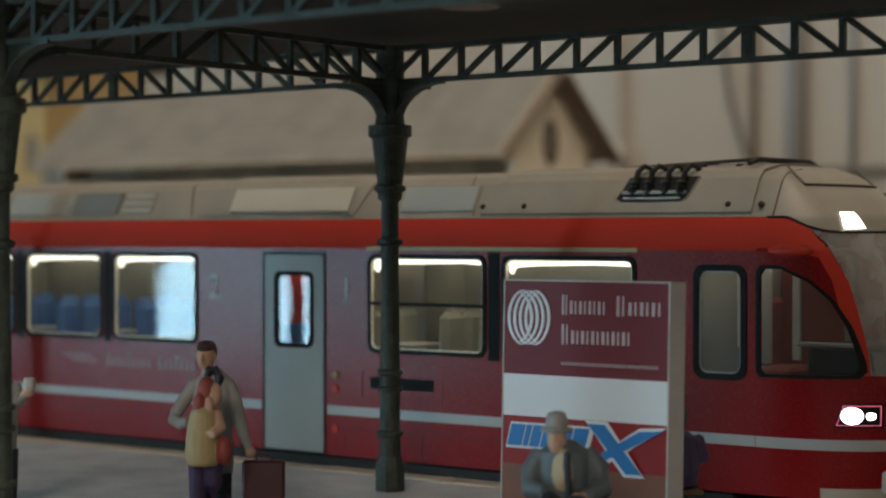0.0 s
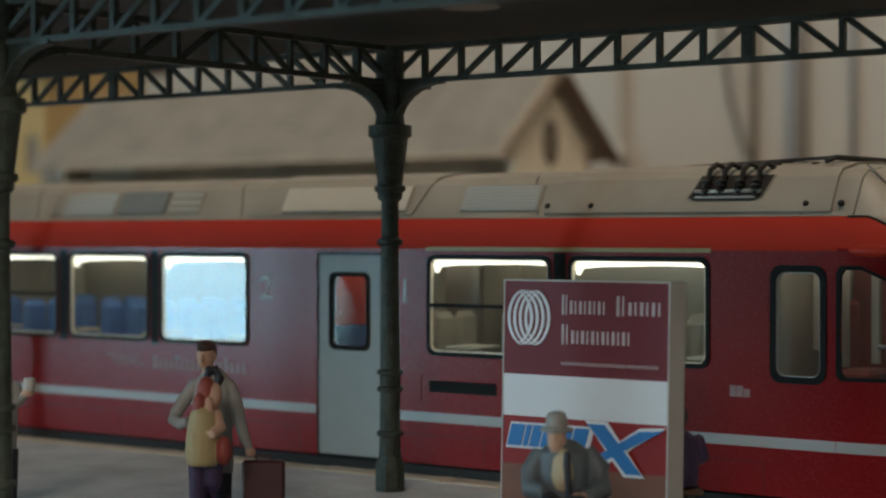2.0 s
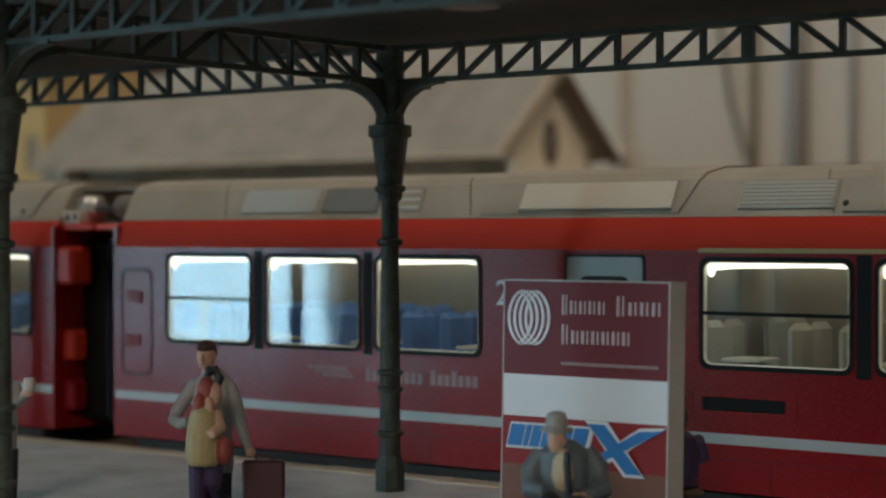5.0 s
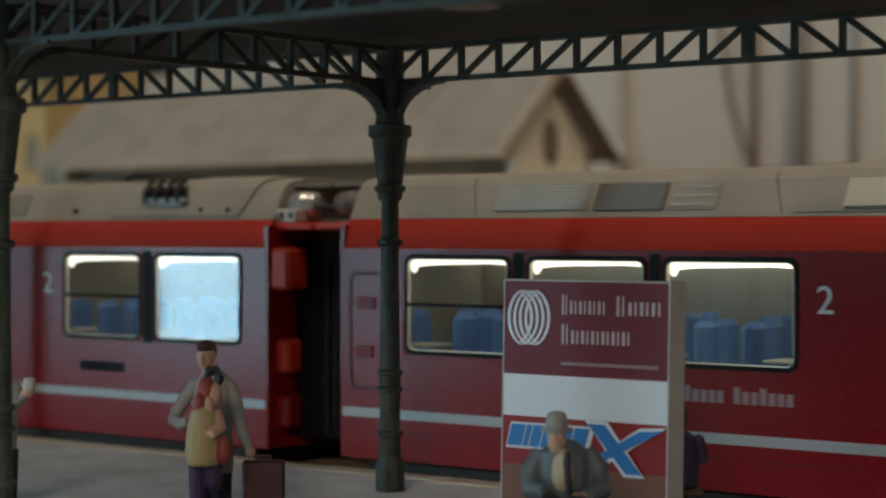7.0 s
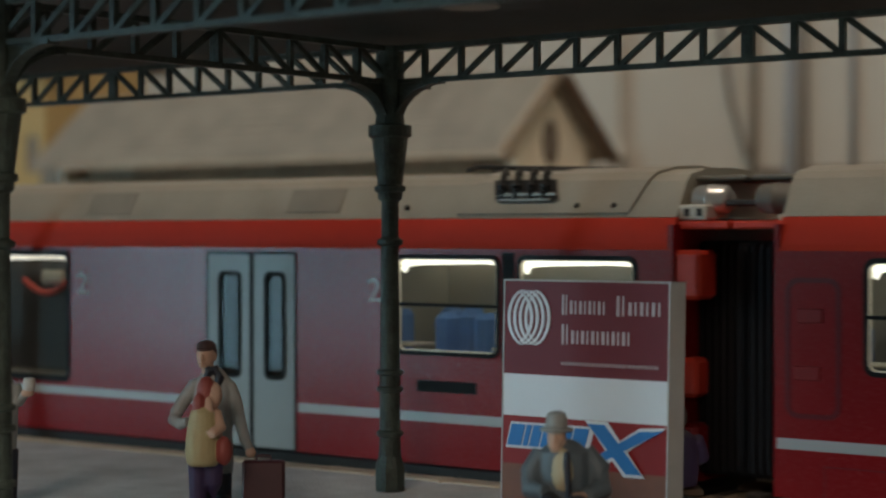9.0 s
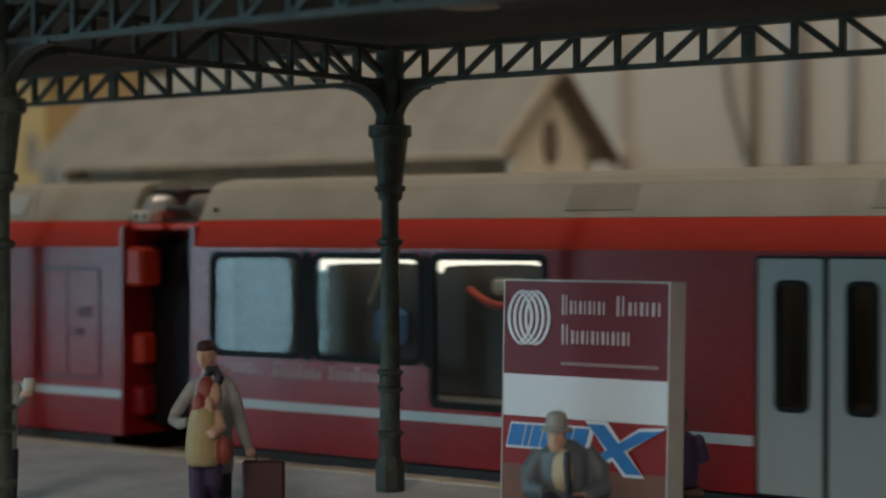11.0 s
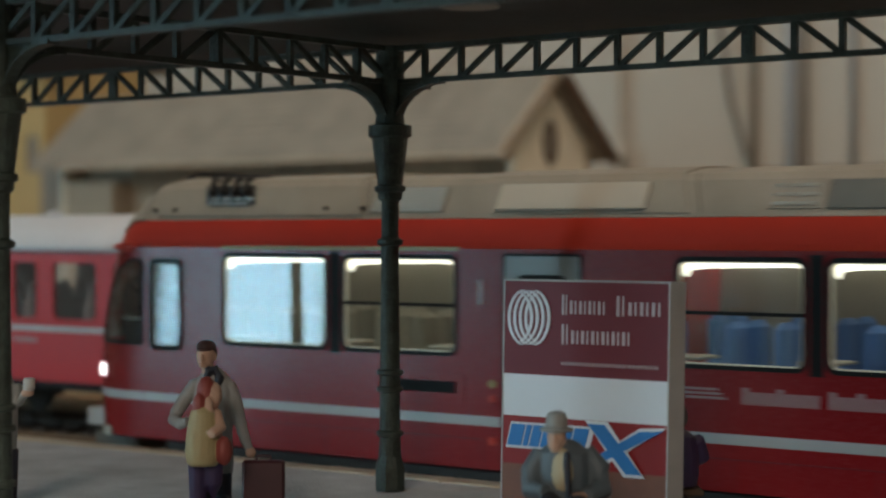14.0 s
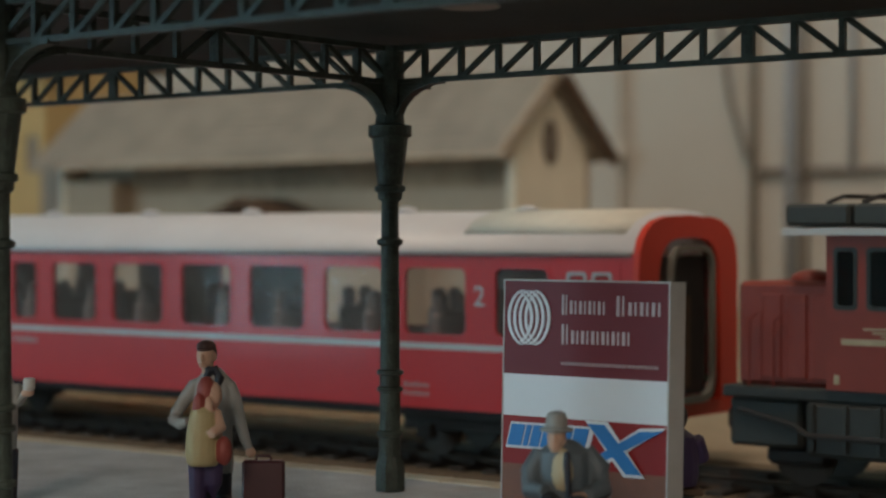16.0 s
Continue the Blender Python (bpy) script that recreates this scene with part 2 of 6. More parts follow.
def bar(bm, a, b, w, d=None, mi=0):
    """A square bar from a to b, w wide and d deep."""
    a, b = Vector(a), Vector(b)
    n = (b - a)
    q = n.to_track_quat("X", "Z").to_matrix()
    d = d or w
    vs = []
    for p in (a, b):
        for sy, sz in ((-1, -1), (1, -1), (1, 1), (-1, 1)):
            vs.append(bm.verts.new(p + q @ Vector((0, sy * w / 2, sz * d / 2))))
    for f in ((3, 2, 1, 0), (4, 5, 6, 7), (0, 1, 5, 4), (1, 2, 6, 5), (2, 3, 7, 6), (3, 0, 4, 7)):
        bm.faces.new([vs[i] for i in f]).material_index = mi
    return bm


def lathe(bm, prof, n=16, cx=0, cy=0, cz=0, mi=0, turn=0.0):
    """Rings of (radius, height) about the upright axis."""
    rings = []
    for r, z in prof:
        rings.append([bm.verts.new((cx + r * math.cos(turn + 2 * math.pi * i / n), cy + r * math.sin(turn + 2 * math.pi * i / n), cz + z)) for i in range(n)])
    for a, b in zip(rings, rings[1:]):
        for i in range(n):
            bm.faces.new((a[i], a[(i + 1) % n], b[(i + 1) % n], b[i])).material_index = mi
    bm.faces.new(rings[0][::-1]).material_index = mi
    bm.faces.new(rings[-1]).material_index = mi
    return bm


def tube(bm, pts, r, n=6, mi=0):
    """A round rod through the points."""
    pts = [Vector(p) for p in pts]
    rings = []
    for i, p in enumerate(pts):
        d = (pts[min(i + 1, len(pts) - 1)] - pts[max(i - 1, 0)]).normalized()
        q = d.to_track_quat("Z", "X").to_matrix()
        rr = r[i] if isinstance(r, (list, tuple)) else r
        rings.append([bm.verts.new(p + q @ Vector((rr * math.cos(2 * math.pi * k / n), rr * math.sin(2 * math.pi * k / n), 0))) for k in range(n)])
    for a, b in zip(rings, rings[1:]):
        for k in range(n):
            bm.faces.new((a[k], a[(k + 1) % n], b[(k + 1) % n], b[k])).material_index = mi
    bm.faces.new(rings[0][::-1]).material_index = mi
    bm.faces.new(rings[-1]).material_index = mi
    return bm


def blob(bm, c, r, mi=0, seg=12, rot=None):
    """An ellipsoid, to be joined with others into a figure."""
    m = Matrix.Translation(c) @ (rot or Matrix()) @ Matrix.Diagonal((*r, 1))
    res = bmesh.ops.create_uvsphere(bm, u_segments=seg, v_segments=max(6, seg * 2 // 3), radius=1, matrix=m)
    for f in {f for v in res["verts"] for f in v.link_faces}:
        f.material_index = mi
        f.smooth = True
    return bm


def rounded(x0, x1, z0, z1, r, n=4):
    pts = []
    for cx, cz, a0 in ((x1 - r, z1 - r, 0), (x0 + r, z1 - r, 90), (x0 + r, z0 + r, 180), (x1 - r, z0 + r, 270)):
        for k in range(n + 1):
            a = math.radians(a0 + 90 * k / n)
            pts.append((cx + r * math.cos(a), cz + r * math.sin(a)))
    return pts


def plate(bm, pts, y0, y1, mi=0):
    """A flat shape in the upright x-z plane with thickness from y0 to y1."""
    a = [bm.verts.new((x, y0, z)) for x, z in pts]
    b = [bm.verts.new((x, y1, z)) for x, z in pts]
    n = len(pts)
    bm.faces.new(a).material_index = mi
    bm.faces.new(b[::-1]).material_index = mi
    for i in range(n):
        bm.faces.new((a[i], b[i], b[(i + 1) % n], a[(i + 1) % n])).material_index = mi
    return bm


def ring(bm, outer, inner, y0, y1, mi=0):
    """A frame between two outlines of as many points, with thickness."""
    n = len(outer)
    v = [[bm.verts.new((x, y, z)) for x, z in pts] for pts in (outer, inner) for y in (y0, y1)]
    for i in range(n):
        j = (i + 1) % n
        for a, b in ((0, 2), (3, 1), (2, 3), (1, 0)):
            bm.faces.new((v[a][i], v[a][j], v[b][j], v[b][i])).material_index = mi
    return bm


def sheet(bm, x0, x1, z0, z1, holes, y0, y1, mi=0):
    """An upright wall with oblong openings (x0, x1, z0, z1) right through it."""
    xs = sorted({x0, x1, *[v for h in holes for v in h[:2]]})
    zs = sorted({z0, z1, *[v for h in holes for v in h[2:]]})
    solid = lambda x, z: x0 < x < x1 and z0 < z < z1 and not any(h[0] < x < h[1] and h[2] < z < h[3] for h in holes)
    cache = {}
    def vert(i, k, y):
        if (i, k, y) not in cache:
            cache[i, k, y] = bm.verts.new((xs[i], y, zs[k]))
        return cache[i, k, y]
    mid = lambda s, i: (s[i] + s[i + 1]) / 2 if 0 <= i < len(s) - 1 else (s[0] - 1 if i < 0 else s[-1] + 1)
    for i in range(len(xs) - 1):
        for k in range(len(zs) - 1):
            cx, cz = mid(xs, i), mid(zs, k)
            if not solid(cx, cz):
                continue
            faces = [[(i, k, y0), (i + 1, k, y0), (i + 1, k + 1, y0), (i, k + 1, y0)], [(i, k, y1), (i, k + 1, y1), (i + 1, k + 1, y1), (i + 1, k, y1)]]
            if not solid(mid(xs, i - 1), cz): faces.append([(i, k, y0), (i, k + 1, y0), (i, k + 1, y1), (i, k, y1)])
            if not solid(mid(xs, i + 1), cz): faces.append([(i + 1, k, y0), (i + 1, k, y1), (i + 1, k + 1, y1), (i + 1, k + 1, y0)])
            if not solid(cx, mid(zs, k - 1)): faces.append([(i, k, y0), (i, k, y1), (i + 1, k, y1), (i + 1, k, y0)])
            if not solid(cx, mid(zs, k + 1)): faces.append([(i, k + 1, y0), (i + 1, k + 1, y0), (i + 1, k + 1, y1), (i, k + 1, y1)])
            for f in faces:
                bm.faces.new([vert(*q) for q in f]).material_index = mi
    return bm


def extrude_profile(bm, prof, x0, x1, mi=0, caps=True):
    """An outline of (y, z) drawn along x."""
    a = [bm.verts.new((x0, y, z)) for y, z in prof]
    b = [bm.verts.new((x1, y, z)) for y, z in prof]
    n = len(prof)
    for i in range(n):
        bm.faces.new((a[i], b[i], b[(i + 1) % n], a[(i + 1) % n])).material_index = mi
    if caps:
        bm.faces.new(a).material_index = mi
        bm.faces.new(b[::-1]).material_index = mi
    return bm


def B():
    return bmesh.new()


def tidy(bm):
    bmesh.ops.recalc_face_normals(bm, faces=bm.faces)
    return bm
ORIGIN = {}


def placed(name, x, y, z, label, category, group="", kind=""):
    """A thing whose parts are written in the place's own coordinates."""
    ob = thing(name, x, y, z, label, category, group, kind)
    ORIGIN[ob.name] = Vector((x, y, z))
    return ob


def put(name, bm, material, parent, label="", smooth=False):
    root = parent
    while root.parent:
        root = root.parent
    bmesh.ops.translate(bm, vec=-ORIGIN[root.name], verts=bm.verts)
    return part(name, tidy(bm), material, parent, label, smooth)


def pane(name, bm, material, parent, side=-1):
    """A sheet of glass, one skin, that faces outwards."""
    bm.normal_update()
    for f in bm.faces:
        if f.normal.y * side < 0:
            f.normal_flip()
    root = parent
    while root.parent:
        root = root.parent
    bmesh.ops.translate(bm, vec=-ORIGIN[root.name], verts=bm.verts)
    ob = part(name, bm, material, parent, "", True)
    ob.visible_shadow = False
    return ob


def skin(pts, y):
    bm = bmesh.new()
    bm.faces.new([bm.verts.new((x, y, z)) for x, z in pts])
    return bm


def solo(name, bm, materials, label, category, at, kind="", smooth=False, group=""):
    """A thing that is one mesh."""
    bmesh.ops.translate(bm, vec=-Vector(at), verts=bm.verts)
    ob = part(name, tidy(bm), materials, None, "", smooth)
    ob.matrix_world = P(*at)
    return tagged(ob, label, category, group, kind)


# ---- the setting ----
EDGE = 17.99          # front edge of the platform
RAILZ = -0.42
GROUND = -0.72
bm = B()
box(bm, -159.9, 159.9, 17.4, 74.98, -6, GROUND - 0.06)
ground = solo("ground", bm, BALLAST, "brown gravelled base of the model layout", "ground", (0, 40, GROUND), "structure")
bm = B()
for x in (-155, -60, 50, 150):
    for y in (20, 70):
        box(bm, x, x + 5, y, y + 4, -90, -5.9)
solo("layout_frame", bm, TIMBER, "brown timber frame that carries the model layout", "table frame", (0, 45, -90), "structure")
bm = B()
box(bm, -120, 60, 25.2, 74.97, GROUND - 0.1, -0.5)
solo("ground_yard", bm, YARD, "pale sandy yard behind the tracks", "ground", (-30, 50, -0.5), "structure")
bm = B()
sheet(bm, -60, 8, 6, 17.62, [], -0.9, -0.012)
for v in bm.verts:
    v.co = Vector((v.co.x, v.co.z, v.co.y))
platform = solo("pavement_platform", bm, PAVING, "grey sanded asphalt station platform", "platform", (-20, 12, 0), "structure")
bm = B()
box(bm, -62, 10, 5.9, 17.75, -6, -0.9)
box(bm, -58, -54, 8, 12, -90, -6)
box(bm, 2, 6, 8, 12, -90, -6)
solo("platform_base", bm, PAVING, "plain foundation under the platform", "platform base", (-20, 12, -0.9), "structure")

# room round the layout
def room_wall(name, x0, x1, y0, y1, z0, z1, m, label, category="wall"):
    b = B()
    box(b, x0, x1, y0, y1, z0, z1)
    return solo(name, b, m, label, category, ((x0 + x1) / 2, (y0 + y1) / 2, z0), "structure")


room_wall("wall_north", -160, 160, 75, 79, -90, 125, WALL_PAINT, "plain beige painted room wall behind the layout")
room_wall("wall_east", 160, 164, -180, 79, -90, 125, WALL_PAINT, "plain beige painted room wall")
room_wall("wall_south", -160, 164, -184, -180, -90, 125, WALL_PAINT, "plain beige painted room wall")
room_wall("floor", -160, 160, -180, 75, -92, -90, FLOOR_WOOD, "brown wooden room floor", "floor")
room_wall("ceiling", -160, 160, -180, 75, 125, 128, CEILING, "white room ceiling", "ceiling")
b = B()
sheet(b, -180, 79, -90, 125, [(-149, -117, -28, 95)], -164, -160)
for v in b.verts:
    v.co = Vector((v.co.y, v.co.x, v.co.z))
solo("wall_west", b, WALL_PAINT, "plain beige room wall with a window opening", "wall", (-162, -50, -90), "structure")
b = B()
box(b, -163.4, -163, -149, -117, -28, 95)
solo("window_1", b, glow("daylight_in_window", (0.46, 0.81, 1.0), 20.0), "bright daylit window pane", "window", (-163.2, -131, -28), "structure")


# ---- rails ----
def track(yc, label):
    t = placed("railway_track", -25, yc, RAILZ, label, "track", "tracks", "structure")
    b = B()
    extrude_profile(b, [(yc - 1.7, GROUND - 0.05), (yc - 1.25, RAILZ - 0.2), (yc + 1.25, RAILZ - 0.2), (yc + 1.7, GROUND - 0.05)], -75, 20)
    put("ballast_bed", b, BALLAST, t)
    for s in (-0.5, 0.5):
        b = B()
        y = yc + s
        extrude_profile(b, [(y - 0.07, RAILZ - 0.14), (y - 0.02, RAILZ - 0.11), (y - 0.02, RAILZ - 0.04), (y - 0.035, RAILZ), (y + 0.035, RAILZ), (y + 0.02, RAILZ - 0.04), (y + 0.02, RAILZ - 0.11), (y + 0.07, RAILZ - 0.14)], -75, 20)
        put("rail", b, RAIL, t)
    b = B()
    box(b, -0.14, 0.14, -1.0, 1.0, -0.26, -0.13, 0.02)
    for s in (-0.5, 0.5):
        box(b, -0.09, 0.09, s - 0.15, s + 0.15, -0.13, -0.10, 0)
        box(b, -0.07, 0.07, s - 0.14, s - 0.08, -0.10, -0.05, 0)
        box(b, -0.07, 0.07, s + 0.08, s + 0.14, -0.10, -0.05, 0)
    me = mesh_of("sleeper", tidy(b), SLEEPER)
    for i in range(120):
        share("sleeper", me, t, -50 + 0.62 * i + 25 - 5)
    return t


track(19.455, "dark model rails on sleepers in brown ballast beside the platform")
track(23.45, "dark model rails on sleepers, the coach stands on them")

# long planks lying beyond the second track
def plank_stack():
    t = placed("plank_stack", -27, 27.2, -0.5, "tan wooden planks lying in steps beside the track", "planks")
    for y0, z1, x1 in ((25.5, -0.36, -18.2), (26.1, -0.22, -18.4), (26.7, -0.08, -18.3)):
        b = B()
        box(b, -40, x1, y0, y0 + 0.55, -0.5, z1, 0.02)
        put("plank", b, PLANK, t)


plank_stack()

# ---- platform canopy ----
COLX, SPAN, FAR, NEAR = -13.69, 9.06, 16.68, 11.16
CH0, CH1 = 4.58, 4.95


def truss(bm, a, b, flip_half=True):
    """A flat lattice girder between two points (x, y), two chords, uprights and diagonals that meet in the middle."""
    a, b = Vector((*a, 0)), Vector((*b, 0))
    n = max(2, 2 * round((b - a).length / 1.006))
    for z, h in ((CH0, 0.055), (CH1, 0.06)):
        bar(bm, a + Vector((0, 0, z)), b + Vector((0, 0, z)), 0.10, h)
    pt = [a.lerp(b, i / n) for i in range(n + 1)]
    for i in range(n + 1):
        w = 0.13 if i == n // 2 else 0.06
        bar(bm, pt[i] + Vector((0, 0, CH0)), pt[i] + Vector((0, 0, CH1)), 0.06, w)
    for i in range(n):
        up = i < n // 2
        p, q = (pt[i], pt[i + 1])
        z0, z1 = (CH0, CH1) if up else (CH1, CH0)
        bar(bm, p + Vector((0, 0, z0)), q + Vector((0, 0, z1)), 0.05, 0.055)
    return bm


canopy = placed("platform_canopy", COLX, 13.9, 0, "dark green cast-iron platform canopy with lattice girders", "canopy")


def column(x, y):
    b = B()
    lathe(b, [(0.172, 0), (0.172, 0.26), (0.160, 0.30), (0.125, 0.40)], 8, x, y, 0, turn=math.pi / 8)
    col = put("column", b, IRON, canopy, "fluted dark green iron column")
    b = B()
    lathe(b, [(0.125, 0.38), (0.118, 0.60), (0.150, 0.615), (0.150, 0.66), (0.118, 0.68), (0.114, 1.10), (0.145, 1.115), (0.145, 1.155), (0.116, 1.17), (0.116, 1.29),
              (0.148, 1.305), (0.148, 1.345), (0.112, 1.36), (0.100, 2.74), (0.145, 2.765), (0.145, 2.81), (0.098, 2.84), (0.098, 3.24), (0.135, 3.27), (0.140, 3.34), (0.175, 3.36), (0.175, 3.41), (0.140, 3.43),
              (0.205, 3.95), (0.245, 3.97), (0.245, 4.09), (0.17, 4.11), (0.15, 4.25), (0.16, 4.6), (0.16, 4.98)], 20, x, y, 0)
    put("shaft", b, IRON, col, "slender round shaft with rings")
    # curved brackets to the four sides, each a web with its flange
    for dx, dy in ((1, 0), (-1, 0), (0, 1), (0, -1)):
        reach = 0.55 if dy == 1 and y == FAR or dy == -1 and y == NEAR else 0.62
        n = 10
        arch = [(0.12 + reach * (1 - math.cos(math.radians(90 * k / n))), 4.10 + 0.46 * math.sin(math.radians(90 * k / n))) for k in range(n + 1)]
        b = B()
        rows = []
        for r, z in arch:
            row = []
            for w, zz in ((0.065, z - 0.025), (0.065, z + 0.02), (0.022, z + 0.022), (0.022, 4.60), (-0.022, 4.60), (-0.022, z + 0.022), (-0.065, z + 0.02), (-0.065, z - 0.025)):
                row.append(b.verts.new((x + dx * r - dy * w, y + dy * r + dx * w, zz)))
            rows.append(row)
        for p, q in zip(rows, rows[1:]):
            for k in range(8):
                b.faces.new((p[k], p[(k + 1) % 8], q[(k + 1) % 8], q[k]))
        b.faces.new(rows[0])
        b.faces.new(rows[-1][::-1])
        put("bracket", b, IRON, col)
    return col


for cx in (COLX - SPAN, COLX, COLX + SPAN):
    column(cx, FAR)
    column(cx, NEAR)
    put("cross_girder", truss(B(), (cx, NEAR), (cx, FAR)), IRON, canopy)
for i in (-2, -1, 0, 1):
    put("long_girder", truss(B(), (COLX + SPAN * i, FAR), (COLX + SPAN * (i + 1), FAR)), IRON, canopy)
    put("long_girder", truss(B(), (COLX + SPAN * i, NEAR), (COLX + SPAN * (i + 1), NEAR)), IRON, canopy)
b = B()
extrude_profile(b, [(9.9, 4.99), (13.9, 5.35), (17.35, 4.99), (17.35, 5.12), (13.9, 5.5), (9.9, 5.12)], -33, 4)
put("roof", b, CANOPY_ROOF, canopy, "dark underside of the canopy roof")


def hanging_lamp(x, y, z):
    t = placed("hanging_lamp", x, y, z, "pale enamel lamp shade hanging under the canopy", "lamp")
    b = B()
    lathe(b, [(0.27, 0), (0.275, 0.02), (0.16, 0.07), (0.06, 0.10)], 18, x, y, z)
    put("shade", b, PIPE_DARK, t)
    b = B()
    lathe(b, [(0.018, 0.09), (0.018, 0.50)], 8, x, y, z)
    put("rod", b, IRON, t)


hanging_lamp(-10.18, 13.5, 4.87)
# ---- the train ----
TY, HW = 19.455, 1.325
WIN0, WIN1 = 1.45, 2.60
SIDE_TOP = 2.70


def text_mesh(body, size, name):
    """The mesh of a few characters in the built-in font, upright, in the x-z plane."""
    cu = bpy.data.curves.new(name, "FONT")
    cu.body, cu.size, cu.extrude, cu.align_x = body, size * S, 0.004 * S, "CENTER"
    tmp = bpy.data.objects.new(name, cu)
    scene.collection.objects.link(tmp)
    me = bpy.data.meshes.new_from_object(tmp.evaluated_get(bpy.context.evaluated_depsgraph_get()))
    bpy.data.objects.remove(tmp)
    me.transform(Matrix.Rotation(radians(90), 4, "X"))
    return me


def digit(parent, char, x, z, size=0.42, m=None):
    me = text_mesh(char, size, "class_digit")
    me.materials.clear()
    me.materials.append(m or LETTER)
    o = ORIGIN[parent.name]
    ob = share("class_digit", me, parent, x - o.x, TY - HW - 0.008 - o.y, z - o.z)
    ob["label"] = "pale class number %s" % char
    return ob


rnd_light = random.Random(11)


def window_unit(car, x0, x1, z0=WIN0, z1=WIN1, rail=False, y=None, side=-1, dark=False, r=0.09, unlit=False, tint=False):
    """A train window: rubber frame, pane, glowing inner edge and head and, if it opens, a cross bar."""
    yo = TY + side * HW
    b = B()
    e = 0.05 if unlit or tint else 0.032
    ring(b, rounded(x0 - e, x1 + e, z0 - e, z1 + e, r + 0.03), rounded(x0 + 0.02, x1 - 0.02, z0 + 0.02, z1 - 0.02, r), yo + side * 0.015, yo - side * 0.07)
    w = put("window", b, RUBBER, car)
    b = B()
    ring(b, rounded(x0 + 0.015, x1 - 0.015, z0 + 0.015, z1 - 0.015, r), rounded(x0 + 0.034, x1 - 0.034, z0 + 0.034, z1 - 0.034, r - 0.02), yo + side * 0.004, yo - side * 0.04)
    put("window_frame", b, RUBBER if tint else CHROME if unlit else EDGE_GLOW, w, "narrow window frame" if unlit or tint else "clear window edge, lamp light drawn as its own glow")
    pane("pane", skin(rounded(x0, x1, z0, z1, r), yo - side * 0.012), TINTED if tint else CAB_GLASS if dark else GLASS, w, side)
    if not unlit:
        # glowing plate cut to the uneven shape of the light at the head
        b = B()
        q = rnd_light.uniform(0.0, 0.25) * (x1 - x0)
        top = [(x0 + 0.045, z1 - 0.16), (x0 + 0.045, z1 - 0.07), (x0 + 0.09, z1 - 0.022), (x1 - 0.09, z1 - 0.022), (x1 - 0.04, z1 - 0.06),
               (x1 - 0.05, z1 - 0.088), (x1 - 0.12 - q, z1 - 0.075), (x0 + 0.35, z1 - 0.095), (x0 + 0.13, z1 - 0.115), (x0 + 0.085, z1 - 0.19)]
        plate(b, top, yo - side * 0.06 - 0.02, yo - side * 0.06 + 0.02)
        put("head_glow", b, WINDOW_GLOW, w, "white cabin-light glow drawn at the window's head")
    if rail:
        b = B()
        zz = z0 + (z1 - z0) * 0.50
        box(b, x0 + 0.02, x1 - 0.02, yo + side * 0.0 - 0.012, yo + 0.012, zz - 0.02, zz + 0.02)
        put("window_bar", b, RUBBER, w)
    return w


def train_door(car, x0, x1, z0=0.13, z1=2.62, wx0=None, wx1=None, wz0=1.48, wz1=2.36, dark=False):
    yo = TY - HW
    b = B()
    ring(b, rounded(x0 - 0.028, x1 + 0.028, z0 - 0.02, z1 + 0.03, 0.04, 3), rounded(x0, x1, z0, z1, 0.03, 3), yo - 0.012, yo + 0.03)
    d = put("door", b, RUBBER, car)
    m0, m1 = wx0 or x0 + 0.22, wx1 or x1 - 0.22
    b = B()
    sheet(b, x0, x1, z0, z1, [(m0, m1, wz0, wz1)], yo - 0.004, yo + 0.05)
    put("door_leaf", b, DOOR_GREY, d, "smooth light grey door leaf")
    b = B()
    ring(b, rounded(m0 - 0.045, m1 + 0.045, wz0 - 0.045, wz1 + 0.045, 0.1), rounded(m0 + 0.01, m1 - 0.01, wz0 + 0.01, wz1 - 0.01, 0.07), yo - 0.02, yo + 0.06)
    put("door_window_frame", b, RUBBER, d)
    pane("pane", skin(rounded(m0, m1, wz0, wz1, 0.05), yo + 0.005), DOOR_GLASS if dark else GLASS, d)
    return d


def bars(car, x0, x1, z0, z1, words, name="lettering", m=None, y=None, parent=None):
    """Unreadable lettering as plain bars, one for each character; words are shares of the length."""
    b = B()
    x = x0
    yy = (TY - HW) if y is None else y
    for w in words:
        e = x + (x1 - x0) * w
        if name == "emblem":
            for k in range(3):
                box(b, x + 0.12 * (2 - k), e - 0.05 * k, yy - 0.006, yy + 0.01, z0 + (z1 - z0) * k / 3, z0 + (z1 - z0) * (k + 0.55) / 3)
        else:
            n = max(1, round((e - x) / 0.115))
            for k in range(n):
                c = x + (e - x - 0.1) * k / n
                box(b, c, c + 0.075, yy - 0.006, yy + 0.01, z0, z1 if k in (0, n // 2) else z0 + (z1 - z0) * 0.75)
        x = e
    return put(name, b, m or TRAIN_LETTER, parent or car, "pale lettering")


